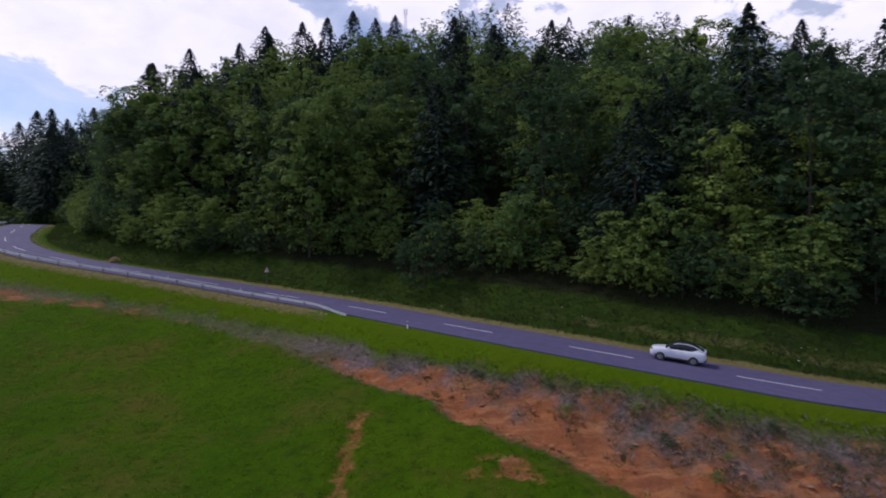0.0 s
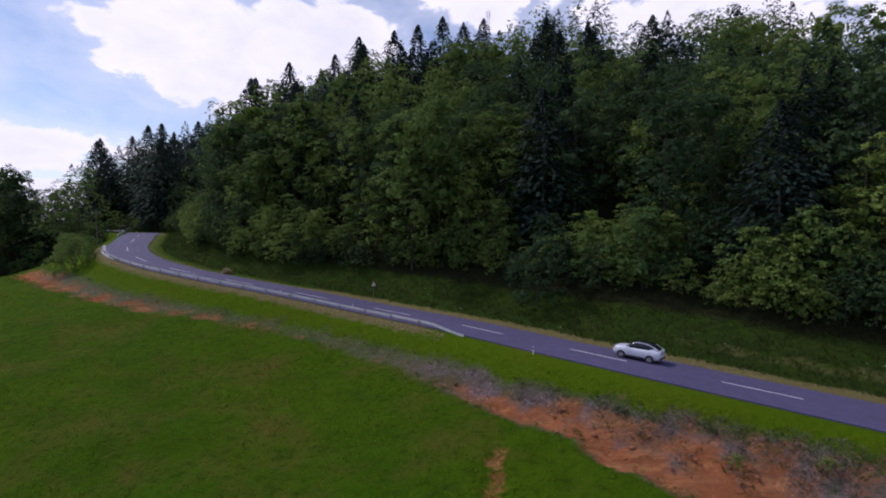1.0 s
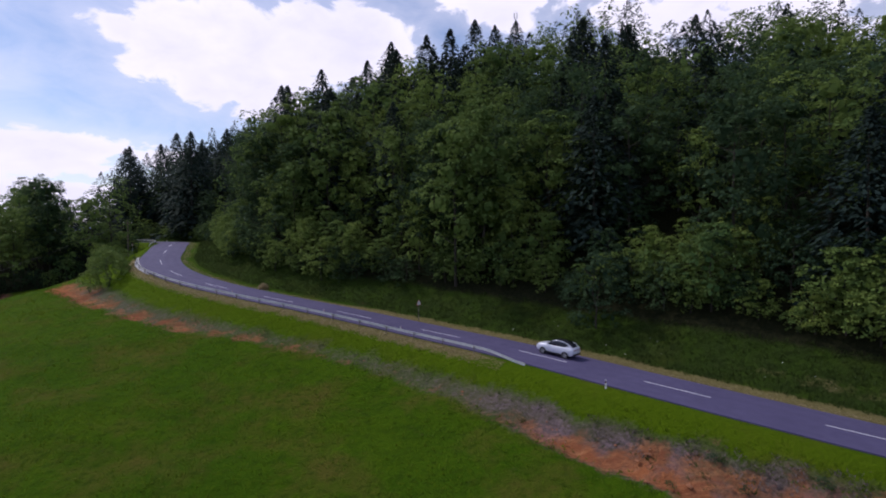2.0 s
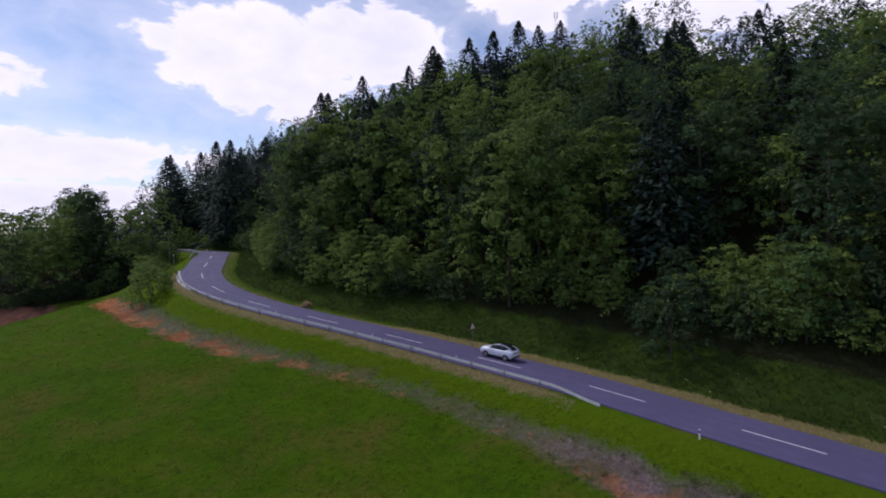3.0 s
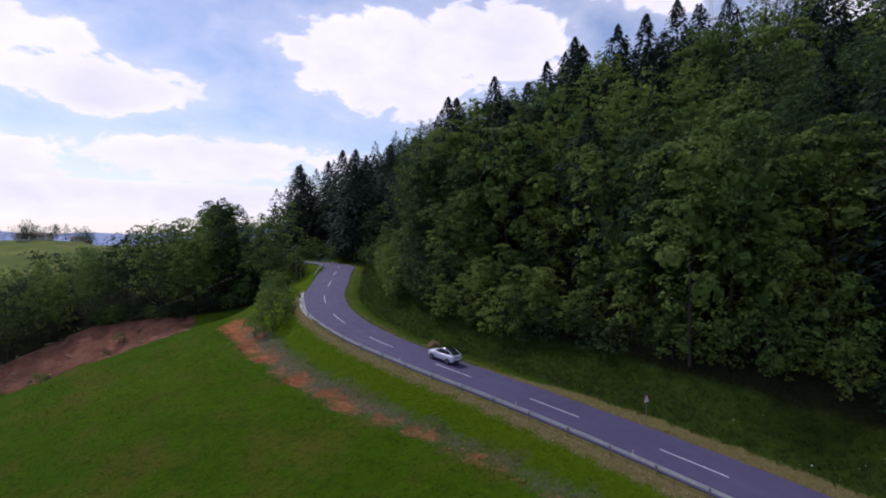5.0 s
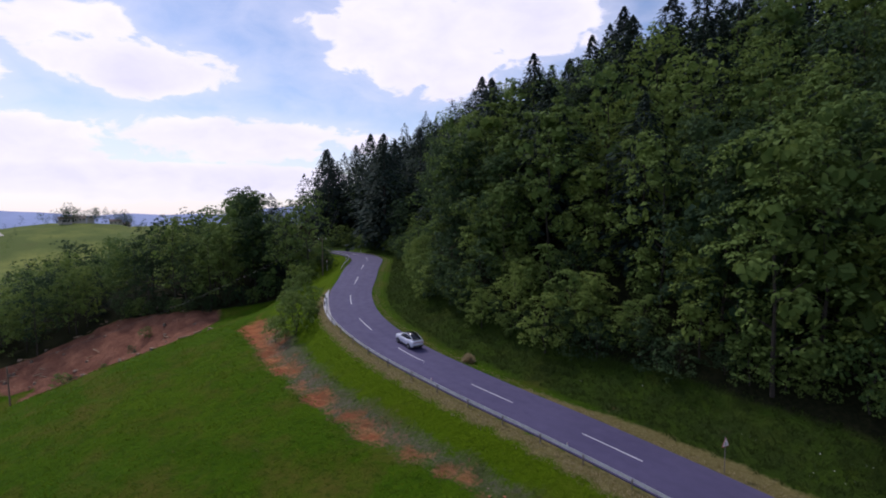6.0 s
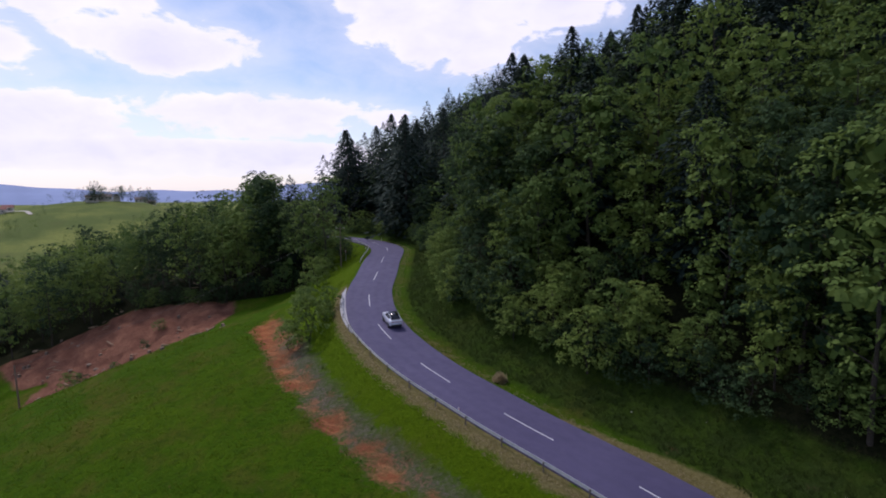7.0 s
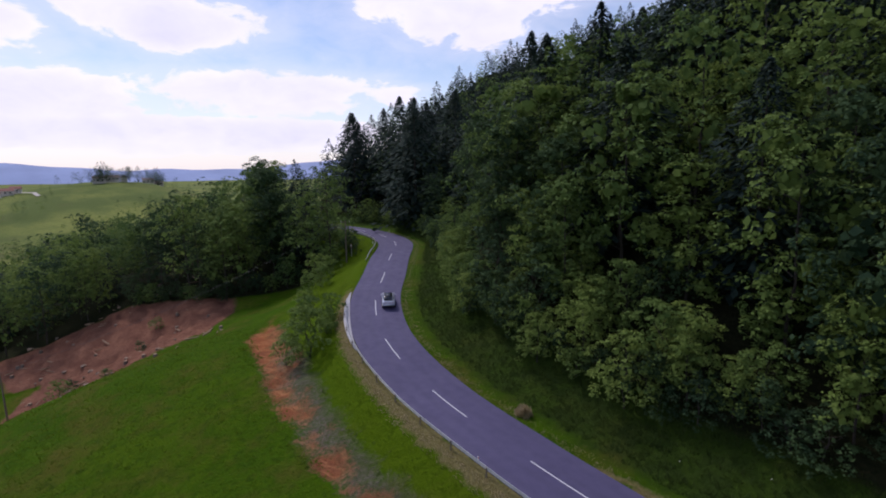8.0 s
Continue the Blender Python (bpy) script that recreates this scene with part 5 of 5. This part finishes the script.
def make_car():
    car = thing("car", "silver coupe-style sport utility car with black glass roof", "car")
    secs = []
    for x, w, zb, zs, zt in ((2.46, 0.62, 0.42, 0.70, 0.74), (2.40, 0.80, 0.32, 0.84, 0.89), (2.15, 0.92, 0.25, 0.95, 1.00), (1.7, 0.97, 0.24, 1.01, 1.07), (1.2, 0.98, 0.24, 1.05, 1.12), (0.9, 0.98, 0.24, 1.06, 1.12), (0.0, 0.975, 0.24, 1.07, 1.10),
                             (-0.8, 0.98, 0.24, 1.09, 1.12), (-1.5, 0.99, 0.24, 1.12, 1.15), (-2.0, 0.98, 0.27, 1.12, 1.16), (-2.3, 0.94, 0.33, 1.08, 1.15), (-2.43, 0.86, 0.42, 1.0, 1.08), (-2.47, 0.74, 0.52, 0.92, 0.98)):
        half = [(x, 0, zb), (x, w * 0.84, zb), (x, w * 0.965, zb + 0.14), (x, w, (zb + zs) / 2 + 0.08), (x, w * 0.985, zs - 0.12), (x, w * 0.93, zs), (x, w * 0.6, zt), (x, 0, zt + 0.015)]
        secs.append(mirror_ring(half))
    body = part("body", loft(secs), car, "silver painted body shell", M_CAR)
    cab = []
    for x, wb, wt, zt in ((1.12, 0.80, 0.74, 1.13), (0.80, 0.86, 0.72, 1.30), (0.36, 0.88, 0.69, 1.56), (-0.10, 0.88, 0.67, 1.675), (-0.75, 0.88, 0.66, 1.685), (-1.25, 0.88, 0.65, 1.63), (-1.75, 0.86, 0.64, 1.48), (-2.25, 0.82, 0.66, 1.22)):
        cab.append(mirror_ring([(x, 0, 0.98), (x, wb + 0.03, 1.02), (x, wt + 0.05, zt - 0.10), (x, wt * 0.86, zt - 0.015), (x, 0, zt)]))
    part("windows", loft(cab), car, "dark tinted window band", M_GLASS)
    roof = []
    for x, w, z in ((0.40, 0.62, 1.575), (-0.10, 0.645, 1.69), (-0.75, 0.635, 1.702), (-1.25, 0.625, 1.648), (-1.5, 0.61, 1.58)):
        roof.append(mirror_ring([(x, 0, z - 0.05), (x, w, z - 0.06), (x, w, z - 0.012), (x, 0, z + 0.012)]))
    part("roof", loft(roof), car, "gloss black roof", M_GLOSS)
    for sy in (-1, 1):
        bm = bmesh.new()
        line = [(0.36, 0.725, 1.50), (-0.10, 0.70, 1.62), (-0.75, 0.69, 1.63), (-1.25, 0.685, 1.57), (-1.75, 0.69, 1.41), (-2.25, 0.72, 1.17)]
        for a, b in zip(line, line[1:]):
            tube(bm, (a[0], sy * a[1], a[2]), (b[0], sy * b[1], b[2]), 0.038, 0.038, 6)
        part("window_frame", bm, car, "silver roof edge", M_CAR)
        bm = bmesh.new()                               # the rear quarter panel
        for a, b in (((-1.35, 0.885, 1.08), (-1.9, 0.70, 1.28)), ((-1.6, 0.885, 1.08), (-2.05, 0.70, 1.22))):
            tube(bm, (a[0], sy * a[1], a[2]), (b[0], sy * b[1], b[2]), 0.07, 0.05, 6)
        part("rear_pillar", bm, car, "", M_CAR)
        bm = bmesh.new()
        box(bm, -0.03, 0.03, sy * 0.885 - 0.012, sy * 0.885 + 0.012, 1.06, 1.56)
        part("door_pillar", bm, car, "black door pillar", M_BLACK)
        bm = bmesh.new()
        box(bm, 0.66, 0.86, sy * 1.06 - 0.09, sy * 1.06 + 0.09, 1.08, 1.22, 0.04)
        box(bm, 0.72, 0.80, sy * 0.93 - 0.06, sy * 0.93 + 0.06, 1.08, 1.12)
        part("wing_mirror", bm, car, "", M_CAR)
        bm = bmesh.new()
        box(bm, -1.0, 0.98, sy * 0.955 - 0.025, sy * 0.955 + 0.025, 0.22, 0.36, 0.02)
        part("sill", bm, car, "black side sill", M_BLACK)
        bm = bmesh.new()
        box(bm, 2.12, 2.40, sy * 0.72 - 0.15, sy * 0.72 + 0.15, 0.80, 0.925, 0.03)
        part("headlight", bm, car, "clear headlight", M_LAMP)
        for dx in (-0.35, 0.62):
            bm = bmesh.new()
            box(bm, dx - 0.11, dx + 0.11, sy * 0.985 - 0.012, sy * 0.985 + 0.012, 0.90, 0.93, 0.006)
            part("door_handle", bm, car, "", M_CAR)
    bm = bmesh.new()
    box(bm, -2.478, -2.36, -0.80, 0.80, 0.90, 0.97, 0.02)
    part("tail_light", bm, car, "red light strip across the tail", M_LAMP_RED)
    bm = bmesh.new()
    box(bm, -2.485, -2.30, -0.80, 0.80, 0.34, 0.56, 0.04)
    part("rear_bumper", bm, car, "black lower rear bumper", M_BLACK)
    bm = bmesh.new()
    box(bm, 2.30, 2.475, -0.62, 0.62, 0.34, 0.62, 0.04)
    part("grille", bm, car, "black front grille", M_BLACK)
    bm = bmesh.new()
    box(bm, -2.492, -2.46, -0.26, 0.26, 0.62, 0.73)
    part("number_plate", bm, car, "plain white plate", M_WHITE)
    bm = bmesh.new()
    box(bm, -2.42, -2.12, -0.66, 0.66, 1.145, 1.185, 0.015)
    part("spoiler", bm, car, "", M_CAR)
    wheels = []
    for wx in (1.46, -1.44):
        for sy in (-1, 1):
            bm = bmesh.new()
            tube(bm, (wx, sy * 0.90, 0.40), (wx, sy * 0.992, 0.40), 0.435, 0.435, 20)
            part("wheel_arch", bm, car, "black wheel arch", M_BLACK)
            wheel = part("wheel", make_tyre(), car, "black tyre on an alloy rim", at=pose(wx, sy * 0.90, 0.39))
            rim = bmesh.new()
            tube(rim, (0, sy * 0.05, 0), (0, sy * 0.116, 0), 0.20, 0.26, 16)
            for k in range(5):
                a = 2 * math.pi * k / 5
                tube(rim, (0, sy * 0.122, 0), (0.25 * math.cos(a), sy * 0.122, 0.25 * math.sin(a)), 0.035, 0.025, 5)
            part("rim", rim, wheel, "silver five-spoke alloy rim", M_ALLOY)
            wheels.append((wheel, wx, sy * 0.90))
    for ob in car.children:                            # a high-sided body on its wheels
        if ob.name.split(".")[0] not in ("wheel", "wheel_arch"):
            for v in ob.data.vertices:
                v.co.z = 0.08 + v.co.z * 1.09
    return car, wheels


TYRE = []


def make_tyre():
    if not TYRE:
        n, prof = 24, [(0.25, -0.11), (0.345, -0.125), (0.385, -0.10), (0.39, 0.0), (0.385, 0.10), (0.345, 0.125), (0.25, 0.11)]
        vs = [(r * math.cos(2 * math.pi * k / n), y, r * math.sin(2 * math.pi * k / n)) for k in range(n) for r, y in prof]
        m = len(prof)
        fs = [(k * m + j, k * m + (j + 1) % m, ((k + 1) % n) * m + (j + 1) % m, ((k + 1) % n) * m + j) for k in range(n) for j in range(m)]
        TYRE.append(mesh_of("wheel", vs, fs, M_TYRE, True))
    return TYRE[0]


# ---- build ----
UNIT = 1.18                                            # metres to one layout unit, chosen to fit the car's size in view


def to_metres():
    """Bring all that was laid out to fit the camera's view to metres; the car is built in metres."""
    for ob in list(scene.objects):
        if ob.parent is None and ob not in (cam, sun, CAR):
            ob.matrix_basis = Matrix.Scale(UNIT, 4) @ ob.matrix_basis


make_ground()
make_distance()
CAR, WHEELS = make_car()
make_furniture()
make_woods()
make_band_things()
make_clearing()
make_grasses()
ROAD = make_road()
to_metres()


def motions():
    """The car drives up the right-hand lane; its wheels roll."""
    rows, turns = [], [[] for _ in WHEELS]
    u0 = 434.06
    for k in range(0, 241):
        t = k / 30
        u = u0 + 15.728 * t - 0.2251 * t * t - 0.00521 * t ** 3
        if k % 6 == 0:
            p, yaw, grade = road_at(u + 1.45 / UNIT, 1.72, 0.0)
            rows.append((t, pose(p.x * UNIT, p.y * UNIT, p.z * UNIT + 0.01, 0, -grade, yaw)))
        if k % 1 == 0:
            spin = math.degrees((u - u0) * UNIT / 0.40)
            for row, (_, wx, wy) in zip(turns, WHEELS):
                row.append((t, pose(wx, wy, 0.39, 0, spin, 0)))
    walk(CAR, rows)
    for row, (wheel, _, _) in zip(turns, WHEELS):
        walk(wheel, row)


motions()
